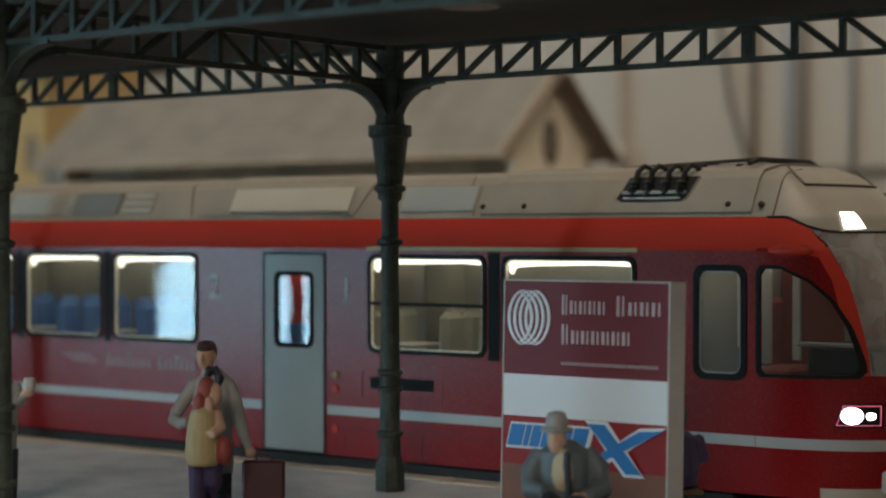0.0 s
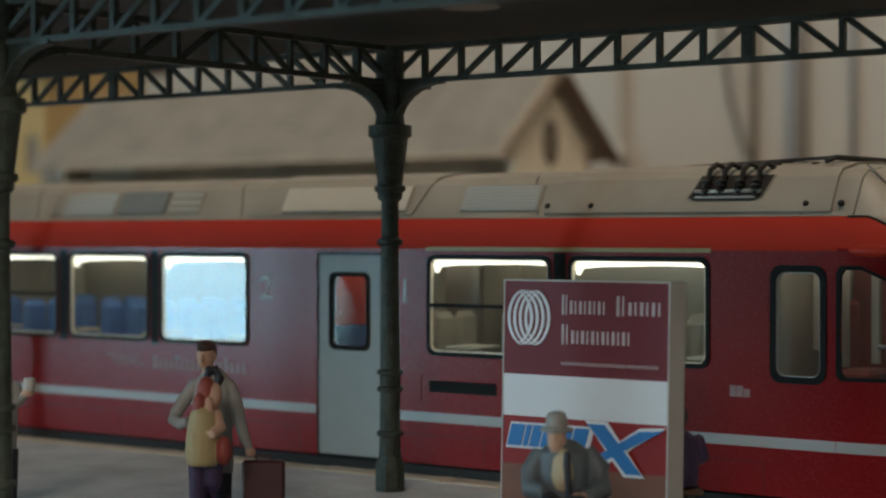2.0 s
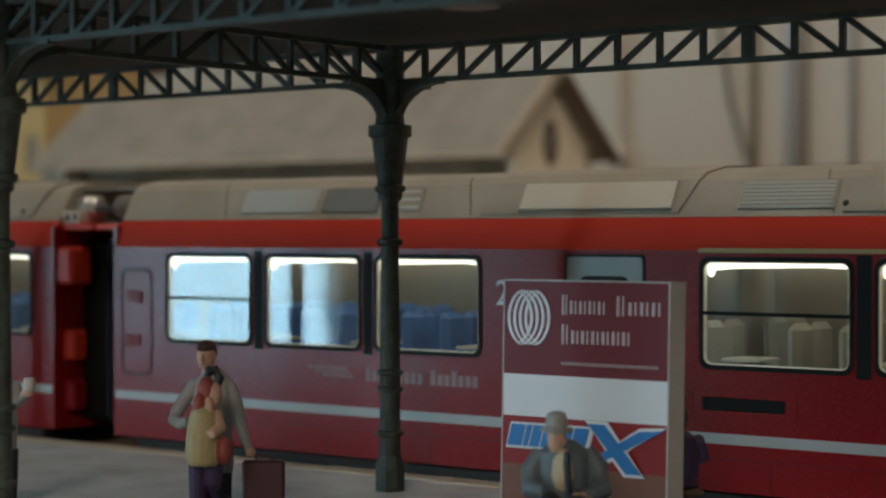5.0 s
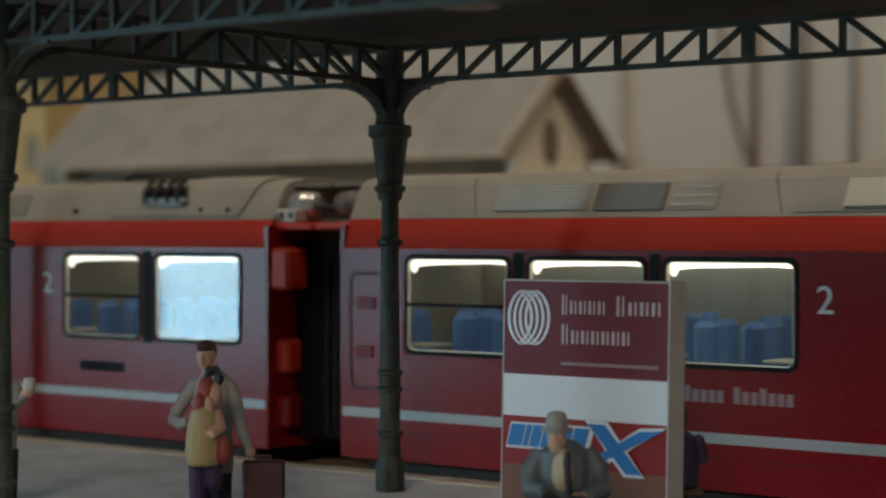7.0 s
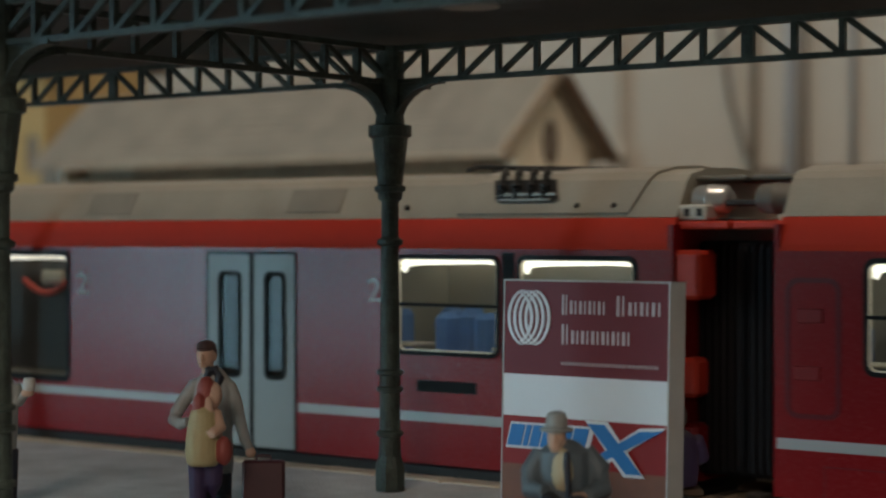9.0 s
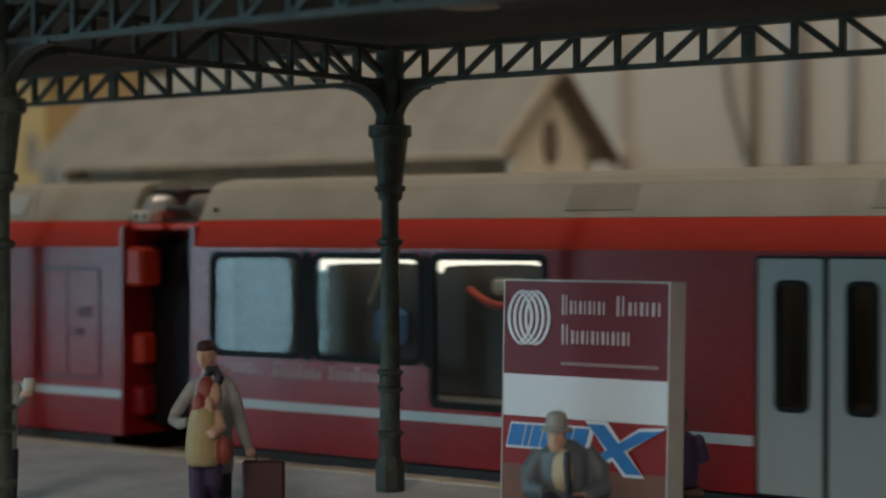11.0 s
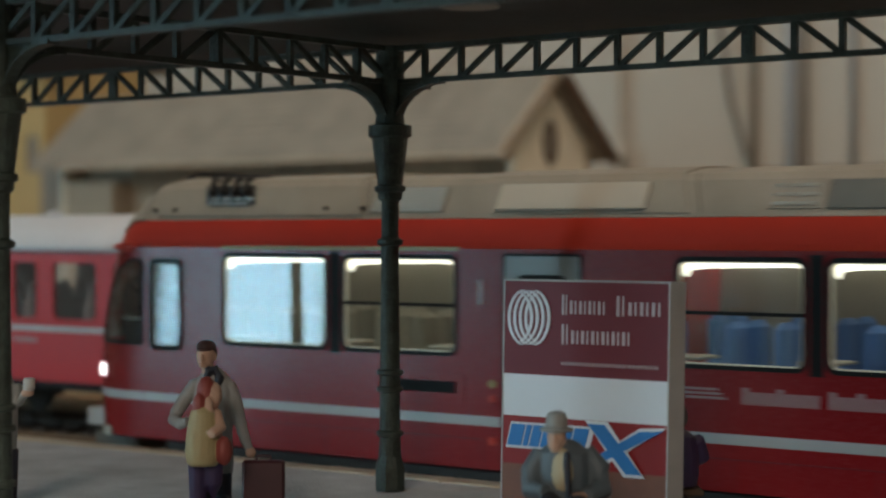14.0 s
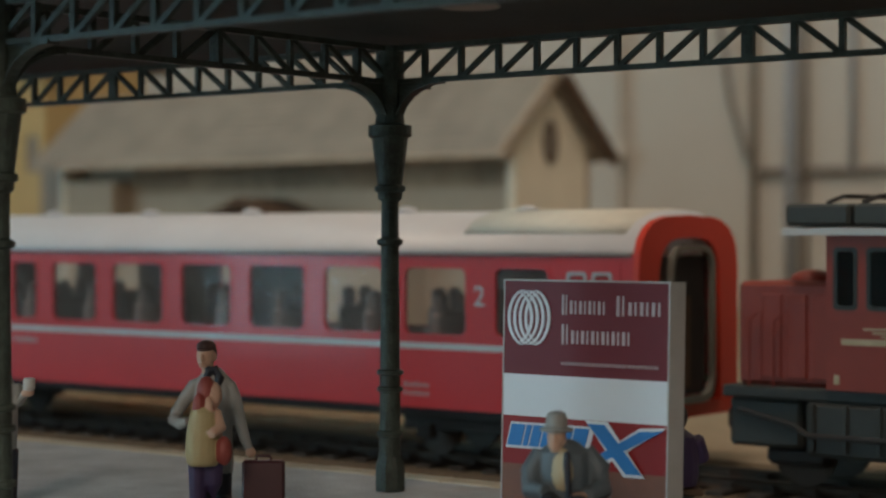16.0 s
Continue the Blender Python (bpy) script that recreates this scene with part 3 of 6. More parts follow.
def seats(car, x0, x1, m, step=0.95):
    """Pairs of seats in the saloon, on both sides of the aisle."""
    x = x0
    i = 0
    while x < x1:
        for yy in (TY - 0.74, TY + 0.74):
            b = B()
            s = 1 if i % 2 else -1
            box(b, x - 0.24, x + 0.24, yy - 0.44, yy + 0.44, 1.0, 1.2, 0.05)
            for k in (-0.225, 0.225):
                box(b, x + s * 0.18 - 0.08, x + s * 0.18 + 0.08, yy + k - 0.21, yy + k + 0.21, 1.12, 1.93, 0.075)
            put("seat", b, m, car, "blue upholstered double seat" if m is SEAT_BLUE else "beige upholstered double seat")
        if i % 2 == 0 and x + step * 0.4 < x1:
            b = B()
            box(b, x + 0.06, x + 0.52, TY - HW + 0.12, TY - HW + 0.62, 1.50, 1.535, 0.01)
            put("table", b, TABLE_PALE, car, "small pale window table")
        x += step if i % 2 else step * 0.75
        i += 1


def side_profile(t):
    """Outline (half width, height) from the side's top to the ridge."""
    return [(HW, SIDE_TOP), (HW - 0.03, 2.77), (HW - 0.078, 2.92), (HW - 0.13, 3.06)]


ROOF_PROFILE = [(HW - 0.135, 3.065), (HW - 0.16, 3.10), (HW - 0.36, 3.47), (HW - 0.46, 3.55), (0.5, 3.62), (0, 3.64)]


def shell(car, x0, x1, holes, ends=(True, True)):
    """Red side walls with their openings, cove in a lit tone of that red, grey roof, floor and ends."""
    for s in (-1, 1):
        b = B()
        yo = TY + s * HW
        sheet(b, x0, x1, 0.11, SIDE_TOP, holes if s < 0 else [], min(yo, yo - s * 0.05), max(yo, yo - s * 0.05))
        put("side_wall", b, TRAIN_RED, car, "glossy dark red side wall")
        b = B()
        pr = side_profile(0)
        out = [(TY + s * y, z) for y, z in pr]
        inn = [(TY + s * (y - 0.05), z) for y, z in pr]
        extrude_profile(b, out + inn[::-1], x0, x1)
        put("cove", b, LIT_BRIGHT_RED, car, "red band under the roof, painted brighter as lit", smooth=False)
        b = B()
        stripe_holes = [h for h in holes if h[2] < 0.5]
        xs = sorted([x0] + [v for h in stripe_holes for v in (h[0] - 0.05, h[1] + 0.05)] + [x1])
        for a, c in zip(xs[::2], xs[1::2]):
            if c - a > 0.05:
                box(b, a + 0.01, c - 0.01, yo - 0.006, yo + 0.006, 0.62, 0.735)
        put("stripe", b, STRIPE, car, "silver grey waist stripe")
    b = B()
    half = ROOF_PROFILE
    extrude_profile(b, [(TY + y, z) for y, z in half] + [(TY - y, z) for y, z in half[::-1][1:]] , x0, x1)
    put("roof", b, ROOF_GREY, car, "warm grey roof")
    b = B()
    box(b, x0 + 0.03, x1 - 0.03, TY - HW + 0.06, TY + HW - 0.06, 0.80, 0.90)
    put("cabin_floor", b, CABIN, car)
    b = B()
    box(b, x0 + 0.03, x1 - 0.03, TY - HW + 0.12, TY + HW - 0.12, 2.72, 2.76)
    put("cabin_ceiling", b, CABIN, car)
    b = B()
    box(b, x0 + 0.05, x1 - 0.05, TY + HW - 0.10, TY + HW - 0.06, 0.9, 2.72)
    put("cabin_lining", b, CABIN, car)
    b = B()
    for s in (-1, 1):
        box(b, x0 + 0.4, x1 - 0.4, TY + s * 1.06 - 0.11, TY + s * 1.06 + 0.11, 2.655, 2.70)
    put("cabin_light", b, LIGHT_STRIP, car, "glowing white cabin light strip")
    b = B()
    box(b, x0 + 0.3, x1 - 0.3, TY - HW + 0.1, TY + HW - 0.1, -0.12, 0.10, 0.03)
    under = put("underframe", b, BLACK, car)
    for i in range(5):
        w = (x1 - x0) / 5
        b = B()
        box(b, x0 + w * i + 0.3, x0 + w * (i + 1) - 0.5, TY - HW + 0.2, TY + HW - 0.2, -0.22, -0.1, 0.03)
        put("equipment_box", b, BLACK, under)


def end_wall(car, x, s):
    """The red car end with corner posts, steps and the bellows of the gangway."""
    b = B()
    sheet(b, TY - HW + 0.005, TY + HW - 0.005, 0.11, 2.98, [(TY - 0.6, TY + 0.6, 0.8, 2.75)], 0, 0.06)
    for v in b.verts:
        v.co = Vector((x + s * v.co.y - s * 0.03, v.co.x, v.co.z))
    e = put("end_wall", b, TRAIN_RED, car, "dark red end wall")
    # the lowest box takes the darker red in place of shade
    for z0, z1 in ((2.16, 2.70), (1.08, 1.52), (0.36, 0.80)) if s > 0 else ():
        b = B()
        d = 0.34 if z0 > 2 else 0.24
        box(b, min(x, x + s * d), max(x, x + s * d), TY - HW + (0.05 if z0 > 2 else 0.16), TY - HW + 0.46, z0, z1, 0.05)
        put("end_step", b, LIT_BRIGHT_RED if z0 > 1 else TRAIN_RED, e)
    for i in range(7):
        b = B()
        xa = x + s * (0.06 + 0.095 * i)
        ring(b, rounded(TY - 0.80, TY + 0.80, 0.2, 2.80, 0.12, 3), rounded(TY - 0.62, TY + 0.62, 0.5, 2.66, 0.1, 3), 0, 0.06)
        for v in b.verts:
            v.co = Vector((xa + s * v.co.y, v.co.x, v.co.z))
        put("bellows_fold", b, BELLOWS, e)
    b = B()
    box(b, min(x, x + s * 0.62), max(x, x + s * 0.62), TY - 1.15, TY + 1.15, 2.93, 3.02, 0.02)
    put("gangway_cover", b, LIT_BRIGHT_RED, e, "bright red cover over the gangway")
    # pipes and a cooler over the gangway
    b = B()
    for k in range(3):
        tube(b, [(x, TY - 0.9 + 0.2 * k, 3.1), (x + s * 0.15, TY - 0.9 + 0.2 * k, 3.22), (x + s * 0.7, TY - 0.9 + 0.2 * k, 3.22)], 0.035)
    put("roof_cable", b, BLACK, e)
    b = B()
    lathe(b, [(0.06, 0), (0.13, 0.02), (0.16, 0.07), (0.16, 0.20), (0.175, 0.21), (0.175, 0.25), (0.16, 0.26), (0.16, 0.40), (0.12, 0.45), (0.05, 0.46)], 18)
    bmesh.ops.rotate(b, verts=b.verts, cent=(0, 0, 0), matrix=Matrix.Rotation(radians(90), 3, "Y"))
    bmesh.ops.translate(b, verts=b.verts, vec=(x + (0.02 if s > 0 else -0.48), TY - 0.82, 3.26))
    put("roof_tank", b, TANK if s > 0 else ROOF_DARK, e, "grey metal cylinder on the roof end", True)
    if s > 0:
        b = B()
        box(b, x - 0.02, x + 0.34, TY - 1.12, TY - 0.60, 3.03, 3.20, 0.02)
        blk = put("roof_valve_block", b, ROOF_LIGHT, e, "grey metal block with dark openings")
        for k in (0.05, 0.21):
            b = B()
            box(b, x + k, x + k + 0.08, TY - 1.128, TY - 1.10, 3.07, 3.16, 0.01)
            put("valve_opening", b, BLACK, blk)
    b = B()
    box(b, min(x - s * 0.1, x + s * 0.62), max(x - s * 0.1, x + s * 0.62), TY - 0.75, TY + 0.7, 3.47, 3.53, 0.02)
    put("roof_duct", b, ROOF_DARK, e)


def panto(car, x, s=1):
    """A folded current collector in its roof well."""
    b = B()
    y0, y1 = TY - 0.62, TY + 0.62
    box(b, x - 0.55, x + 0.55, TY - 0.85, TY + 0.85, 3.42, 3.50, 0.02)
    base = put("pantograph", b, BLACK, car, "folded black current collector")
    # the well in the roof's slope, wider at its top, with a pale rim
    slope = lambda f: (TY - HW + 0.16 + 0.20 * f, 3.10 + 0.37 * f)
    rim = [(-0.40, 0.34), (-0.47, 0.42), (-0.42, 0.66), (-0.36, 1.06), (0.52, 1.06), (0.47, 0.70), (0.42, 0.42), (0.34, 0.34)]
    for k, m, grow in ((0.040, ROOF_DIRT, 1.05), (0.048, WELL_BLACK, 1.0)):
        b = B()
        lo, hi = [], []
        for dx, f in rim:
            y, z = slope(0.7 + (f - 0.7) * grow)
            hi.append(b.verts.new((x + s * dx * grow, y - 0.88 * k, z + 0.475 * k)))
            lo.append(b.verts.new((x + s * dx * grow, y + 0.03, z - 0.016)))
        b.faces.new(hi)
        b.faces.new(lo[::-1])
        for i in range(len(rim)):
            j = (i + 1) % len(rim)
            b.faces.new((hi[i], lo[i], lo[j], hi[j]))
        put("collector_well", b, m, base, "dark well in the roof slope")
    for dx in (-0.27, -0.08, 0.14, 0.34):
        b = B()
        tube(b, [(x + s * dx, TY - HW + 0.22, 3.27), (x + s * (dx + 0.02), TY - HW + 0.25, 3.46), (x + s * (dx + 0.03), TY - HW + 0.30, 3.58), (x + s * (dx + 0.06), TY - HW + 0.38, 3.64), (x + s * (dx + 0.10), TY - HW + 0.46, 3.61), (x + s * (dx + 0.10), TY - HW + 0.48, 3.45)], 0.034, 8)
        for kz in range(4):
            lathe(b, [(0.03, 0), (0.062, 0.012), (0.062, 0.028), (0.03, 0.04)], 10, x + s * (dx + 0.01), TY - HW + 0.235, 3.28 + 0.05 * kz)
        put("collector_spring", b, WELL_BLACK, base)
    b = B()
    tube(b, [(x - 0.40, TY - HW + 0.22, 3.34), (x + 0.42, TY - HW + 0.22, 3.34)], 0.022)
    tube(b, [(x - 0.38, TY - HW + 0.20, 3.275), (x + 0.36, TY - HW + 0.20, 3.275)], 0.018)
    put("collector_rail", b, CHROME, base)
    b = B()
    for y in (y0, y0 + 0.3, TY, y1):
        tube(b, [(x - s * 0.42, y, 3.45), (x - s * 0.34, y, 3.60), (x + s * 0.1, y, 3.63), (x + s * 0.38, y, 3.65), (x + s * 0.42, y, 3.45)], 0.035)
    for dx in (-0.38, -0.15, 0.1, 0.35):
        tube(b, [(x + dx, y0, 3.60), (x + dx, y1, 3.60)], 0.03)
    put("collector_frame", b, BLACK, base)
    b = B()
    for y in (y0, y1):
        tube(b, [(x + s * 0.35, y, 3.65), (x - s * 1.3, TY + (y - TY) * 0.5, 3.63)], 0.022)
        tube(b, [(x - s * 1.3, TY + (y - TY) * 0.5, 3.63), (x + s * 1.05, y, 3.70)], 0.02)
    tube(b, [(x + s * 1.05, y0 - 0.2, 3.65), (x + s * 1.05, y0, 3.70), (x + s * 1.05, y1, 3.70), (x + s * 1.05, y1 + 0.2, 3.65)], 0.03)
    tube(b, [(x + s * 0.8, y0, 3.63), (x + s * 0.8, y1, 3.63)], 0.03)
    put("collector_arm", b, BLACK, base)


def insulator(car, x):
    """A small dark stud low on the roof's slope."""
    b = B()
    blob(b, (x, TY - HW + 0.185, 3.20), (0.035, 0.045, 0.035), seg=10)
    put("roof_stud", b, BLACK, car)


def grille(car, x0, x1, rows=5, m=None, frac=(0.12, 0.92)):
    """A slatted grille on the slope of the roof."""
    (ya, za), (yb, zb) = (HW - 0.16, 3.10), (HW - 0.36, 3.47)
    n = Vector((0, -0.88, 0.475))
    at = lambda f: Vector((0, TY - (ya + (yb - ya) * f), za + (zb - za) * f))
    p, q = at(frac[0]), at(frac[1])
    b = B()
    vs = []
    for x in (x0, x1):
        for c in (p, q):
            for k in (-0.02, 0.055 if m is ROOF_LIGHT else 0.014):
                vs.append(b.verts.new((x, (c + n * k).y, (c + n * k).z)))
    for f in ((0, 1, 3, 2), (4, 6, 7, 5), (0, 4, 5, 1), (2, 3, 7, 6), (1, 5, 7, 3), (0, 2, 6, 4)):
        b.faces.new([vs[i] for i in f])
    g = put("roof_grille", b, m or ROOF_DARK, car, "dark slatted roof grille" if m is None else "pale roof panel")
    if rows:
        b = B()
        for i in range(rows):
            c = at(frac[0] + (frac[1] - frac[0]) * (i + 0.5) / rows) + n * 0.022
            bar(b, (x0 + 0.03, c.y, c.z), (x1 - 0.03, c.y, c.z), 0.02, 0.035)
        put("grille_slat", b, ROOF_DIRT if m is None else ROOF_LIGHT if m is ROOF_GREY else ROOF_GREY, g)
    return g


def roof_section(car, x0, x1, off=0.032, m=None, lean=(0.22, 0.0)):
    """A thicker skin over slope and ridge of the roof, with leaning ends."""
    half = [(HW - 0.158, 3.085), (HW - 0.165 + off * 0.88, 3.105 + off * 0.47), (HW - 0.36 + off * 0.75, 3.47 + off * 0.7), (HW - 0.46 + off * 0.4, 3.55 + off), (0.5, 3.62 + off), (0, 3.64 + off)]
    prof = [(TY - y, z) for y, z in half] + [(TY + y, z) for y, z in half[::-1][1:]]
    shift = lambda z, k: lean[k] * (min(z, 3.6) - 3.1) / 0.45
    b = B()
    a = [b.verts.new((x0 + shift(z, 0), y, z)) for y, z in prof]
    c = [b.verts.new((x1 + shift(z, 1), y, z)) for y, z in prof]
    for i in range(len(prof)):
        j = (i + 1) % len(prof)
        b.faces.new((a[i], c[i], c[j], a[j]))
    b.faces.new(a)
    b.faces.new(c[::-1])
    return put("roof_section", b, m or ROOF_GREY, car, "raised section of the grey roof")


WHEELS = []


def bogie(car, x):
    b = B()
    for s in (-1, 1):
        box(b, x - 1.25, x + 1.25, TY + s * 0.85 - 0.06, TY + s * 0.85 + 0.06, -0.12, 0.06, 0.03)
    box(b, x - 0.3, x + 0.3, TY - 0.9, TY + 0.9, -0.1, 0.05, 0.03)
    bo = put("bogie", b, BLACK, car)
    for dx in (-0.9, 0.9):
        b = B()
        for s in (-1, 1):
            lathe(b, [(0.20, -0.06), (0.405, -0.06), (0.405, 0.03), (0.43, 0.03), (0.43, 0.06), (0.2, 0.06)], 18, 0, 0, s * 0.52)
        lathe(b, [(0.07, -0.55), (0.07, 0.55)], 8)
        box(b, 0.2, 0.3, -0.03, 0.03, 0.44, 0.60)
        bmesh.ops.rotate(b, verts=b.verts, cent=(0, 0, 0), matrix=Matrix.Rotation(radians(90), 3, "X"))
        w = part("wheelset", tidy(b), RAIL, bo)
        o = ORIGIN[car.name]
        WHEELS.append((w, x + dx - o.x, TY - o.y, RAILZ + 0.405 - o.z))
        w.matrix_basis = P(x + dx - o.x, TY - o.y, RAILZ + 0.405 - o.z)


# the rounded cab: plan outline at each height
def front_reach(z):
    """How far the front stands before the cab door, at a height."""
    return float(np.interp(z, [0.1, 0.5, 1.2, 1.6, 2.1, 2.6, 3.06, 3.3, 3.5, 3.62], [1.50, 1.56, 1.55, 1.50, 1.34, 1.14, 0.94, 0.66, 0.36, 0.05]))


def half_width(z):
    return float(np.interp(z, [0.1, 2.70, 2.77, 2.92, 3.06, 3.10, 3.47, 3.55, 3.62], [HW, HW, HW - 0.03, HW - 0.078, HW - 0.13, HW - 0.16, HW - 0.36, HW - 0.46, 0.5]))


def cab_point(z, a):
    """Point of the front: a from -1 (near side) over 0 (the tip) to 1 (far side). Returns reach and y."""
    w, r = half_width(z), front_reach(z)
    t = abs(a) * math.pi / 2
    ex = 0.8
    return r * max(0.0, math.cos(t)) ** ex, math.copysign(w * math.sin(t) ** 0.85, a)


def cab_side(z, d):
    """Half width of the front at the reach d."""
    w, r = half_width(z), front_reach(z)
    c = min(1.0, max(0.0, d / r)) ** (1 / 0.8)
    return w * math.sin(math.acos(c)) ** 0.85


def cab_patch(x, s, z0, z1, lo, hi, off, n=14, side=-1):
    """A curved piece laid on the cab's side between two edges lo(z) and hi(z)."""
    b = B()
    g = []
    for i in range(n + 1):
        z = z0 + (z1 - z0) * i / n
        a, c = lo(z), hi(z)
        g.append([b.verts.new((x + s * (a + (c - a) * k / n), TY + side * (cab_side(z, a + (c - a) * k / n) + off), z)) for k in range(n + 1)])
    for i in range(n):
        for k in range(n):
            b.faces.new((g[i][k], g[i][k + 1], g[i + 1][k + 1], g[i + 1][k]))
    return b


def glaze(name, bm, material, parent, label="", smooth=True):
    bmesh.ops.translate(bm, vec=-ORIGIN[parent.name], verts=bm.verts)
    return part(name, bm, material, parent, label, smooth)


def cab(car, x, s):
    """The driver's cab: x is where the flat side ends, s the way it points."""
    edge_z = lambda a: float(np.interp(abs(a), [0, 0.50, 0.60, 0.716, 0.85, 1.0], [2.90, 2.90, 2.915, 2.96, 3.06, 3.06]))
    screen = lambda z: float(np.interp(z, [1.40, 1.81, 2.42, 2.76, 2.90, 2.96], [0.50, 0.50, 0.514, 0.588, 0.68, 0.716]))
    win = lambda d, z: 1.40 < z < 2.52 and 0.035 < d < wind_hi(z) - 0.03

    def weave(rows, hole=None):
        """A curved sheet through rows of (a, z)."""
        b = B()
        g = []
        for row in rows:
            q = []
            for a, z in row:
                d, y = cab_point(z, a)
                q.append(b.verts.new((x + s * d, TY + y, z)))
            g.append(q)
        for i in range(len(g) - 1):
            for k in range(len(g[i]) - 1):
                if hole:
                    a, z = rows[i][k]
                    a2, z2 = rows[i + 1][k + 1]
                    if hole(cab_point((z + z2) / 2, (a + a2) / 2)[0], (z + z2) / 2):
                        continue
                b.faces.new((g[i][k], g[i][k + 1], g[i + 1][k + 1], g[i + 1][k]))
        return b

    lin = lambda p, q, n: [p + (q - p) * i / n for i in range(n + 1)]
    put("cab_shell", weave([[(a, z) for a in lin(-1, 1, 48)] for z in lin(0.11, 1.40, 20)]), TRAIN_RED, car, "rounded dark red cab front", True)
    # same paint all over; light on pillar and cove is put into their red
    for sd in (-1, 1):
        red, band = [], []
        for v in lin(0, 1, 60):
            lo = screen(1.40 + (2.96 - 1.40) * v)
            mid = min(0.99, lo + 0.10)
            zt = lambda a: 1.40 + (edge_z(a) - 1.40) * v
            band.append([(sd * a, zt(a)) for a in lin(lo, mid, 8)])
            red.append([(sd * a, zt(a)) for a in lin(mid, 1.0, 34)])
        put("cab_pillar", weave(band, win), LIT_BRIGHT_RED, car, "red windscreen pillar, painted brighter as lit", True)
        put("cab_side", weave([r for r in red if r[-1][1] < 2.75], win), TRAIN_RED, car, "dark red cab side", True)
        put("cab_cove", weave([r for r in red if r[-1][1] > 2.72]), LIT_BRIGHT_RED, car, "red cove over the cab, painted brighter as lit", True)
    put("cab_roof", weave([[(a, edge_z(a) + (3.62 - edge_z(a)) * v) for a in lin(-1, 1, 56)] for v in lin(0, 1, 18)]), ROOF_GREY, car, "grey rounded cab roof", True)
    b = weave([[(a * screen(z), min(z, edge_z(a * screen(z)))) for a in lin(-1, 1, 24)] for z in lin(1.40, 2.96, 24)])
    b.normal_update()
    for f in b.faces:
        if f.normal.x * s < 0:
            f.normal_flip()
    glaze("windscreen", b, SCREEN_GLASS, car, "dark sloping windscreen").visible_shadow = False
    # rubber line under the roof's front edge
    b = B()
    tube(b, [(x + s * (cab_point(edge_z(a), a)[0] + 0.004), TY + cab_point(edge_z(a), a)[1] * 1.003, edge_z(a)) for a in lin(-0.98, 0.98, 48)], 0.012, 6)
    put("roof_edge", b, BLACK, car)
    # side window of the cab
    for side in (-1, 1):
        key = [(0.0, 1.42), (0.0, 2.48), (0.05, 2.55)] + [(wind_hi(z) + 0.02, z) for z in lin(2.55, 1.44, 16)] + [(wind_hi(1.38) - 0.05, 1.37), (0.05, 1.36), (0.0, 1.42)]
        edge = []
        for (d0, z0), (d1, z1) in zip(key, key[1:]):
            m = max(1, int(math.hypot(d1 - d0, z1 - z0) / 0.06))
            edge += [(d0 + (d1 - d0) * i / m, z0 + (z1 - z0) * i / m) for i in range(m)]
        inner = [(0.50 + (d - 0.50) * 0.90, 1.92 + (z - 1.92) * 0.93) for d, z in edge]
        b = B()
        n = len(edge)
        rows = [[b.verts.new((x + s * d, TY + side * (cab_side(z, d) + off), z)) for d, z in pts] for pts, off in ((edge, -0.03), (edge, 0.014), (inner, 0.014), (inner, -0.03))]
        for p, q in zip(rows, rows[1:]):
            for i in range(n):
                b.faces.new((p[i], p[(i + 1) % n], q[(i + 1) % n], q[i]))
        put("cab_window_frame", b, RUBBER, car, "black cab window surround")
        b = cab_patch(x, s, 1.40, 2.52, lambda z: 0.03, lambda z: wind_hi(z), -0.004, side=side)
        pane("pane", b, CAB_GLASS, car, side)
    # lamp on the corner, with its red rim
    for side in (-1, 1):
        b = cab_patch(x, s, 0.86, 1.12, lambda z: 0.84 + 0.3 * (z - 0.86), lambda z: 1.27, 0.012, side=side)
        lamp = put("headlight", b, RUBBER, car, "lit white headlight in a dark housing")
        b = cab_patch(x, s, 0.885, 1.095, lambda z: 0.86 + 0.3 * (z - 0.86), lambda z: 1.25, 0.016, side=side)
        put("lamp_rim", b, LAMP_RED, lamp, "red glowing rim")
        b = cab_patch(x, s, 0.892, 1.088, lambda z: 0.868 + 0.3 * (z - 0.86), lambda z: 1.245, 0.02, side=side)
        put("lamp_lens", b, RUBBER, lamp)
        disc = lambda z, c, h: h * math.sqrt(max(0.0, 1 - ((z - c) / h) ** 2))
        b = cab_patch(x, s, 0.900, 1.080, lambda z: 1.015 - disc(z, 0.99, 0.09) * 1.1, lambda z: 1.015 + disc(z, 0.99, 0.09) * 1.1, 0.03, side=side)
        put("lamp_glass", b, HEADLIGHT, lamp, "glaring white lamp")
        b = cab_patch(x, s, 0.945, 1.025, lambda z: 1.175 - disc(z, 0.985, 0.04), lambda z: 1.175 + disc(z, 0.985, 0.04), 0.03, side=side)
        put("lamp_glass", b, HEADLIGHT, lamp)
        b = cab_patch(x, s, 0.62, 0.735, lambda z: 0.0, lambda z: 1.5, 0.005, side=side)
        put("stripe", b, STRIPE, car, "silver grey waist stripe")
        # marker bump over the cab window
        b = B()
        blob(b, (x + s * 0.36, TY + side * (HW - 0.05), 2.70), (0.30, 0.075, 0.065))
        put("marker_housing", b, LIT_BRIGHT_RED, car)
    # upper lamps on the roof's front edge, seam lines, driver's desk
    for side in (-1, 1):
        b = weave([[(side * a, z) for a in lin(0.29 + 0.3 * (z - 2.93), 0.46, 6)] for z in lin(2.93, 3.10, 6)])
        for v in b.verts:
            v.co += Vector((s * 0.012, side * 0.008, 0.008))
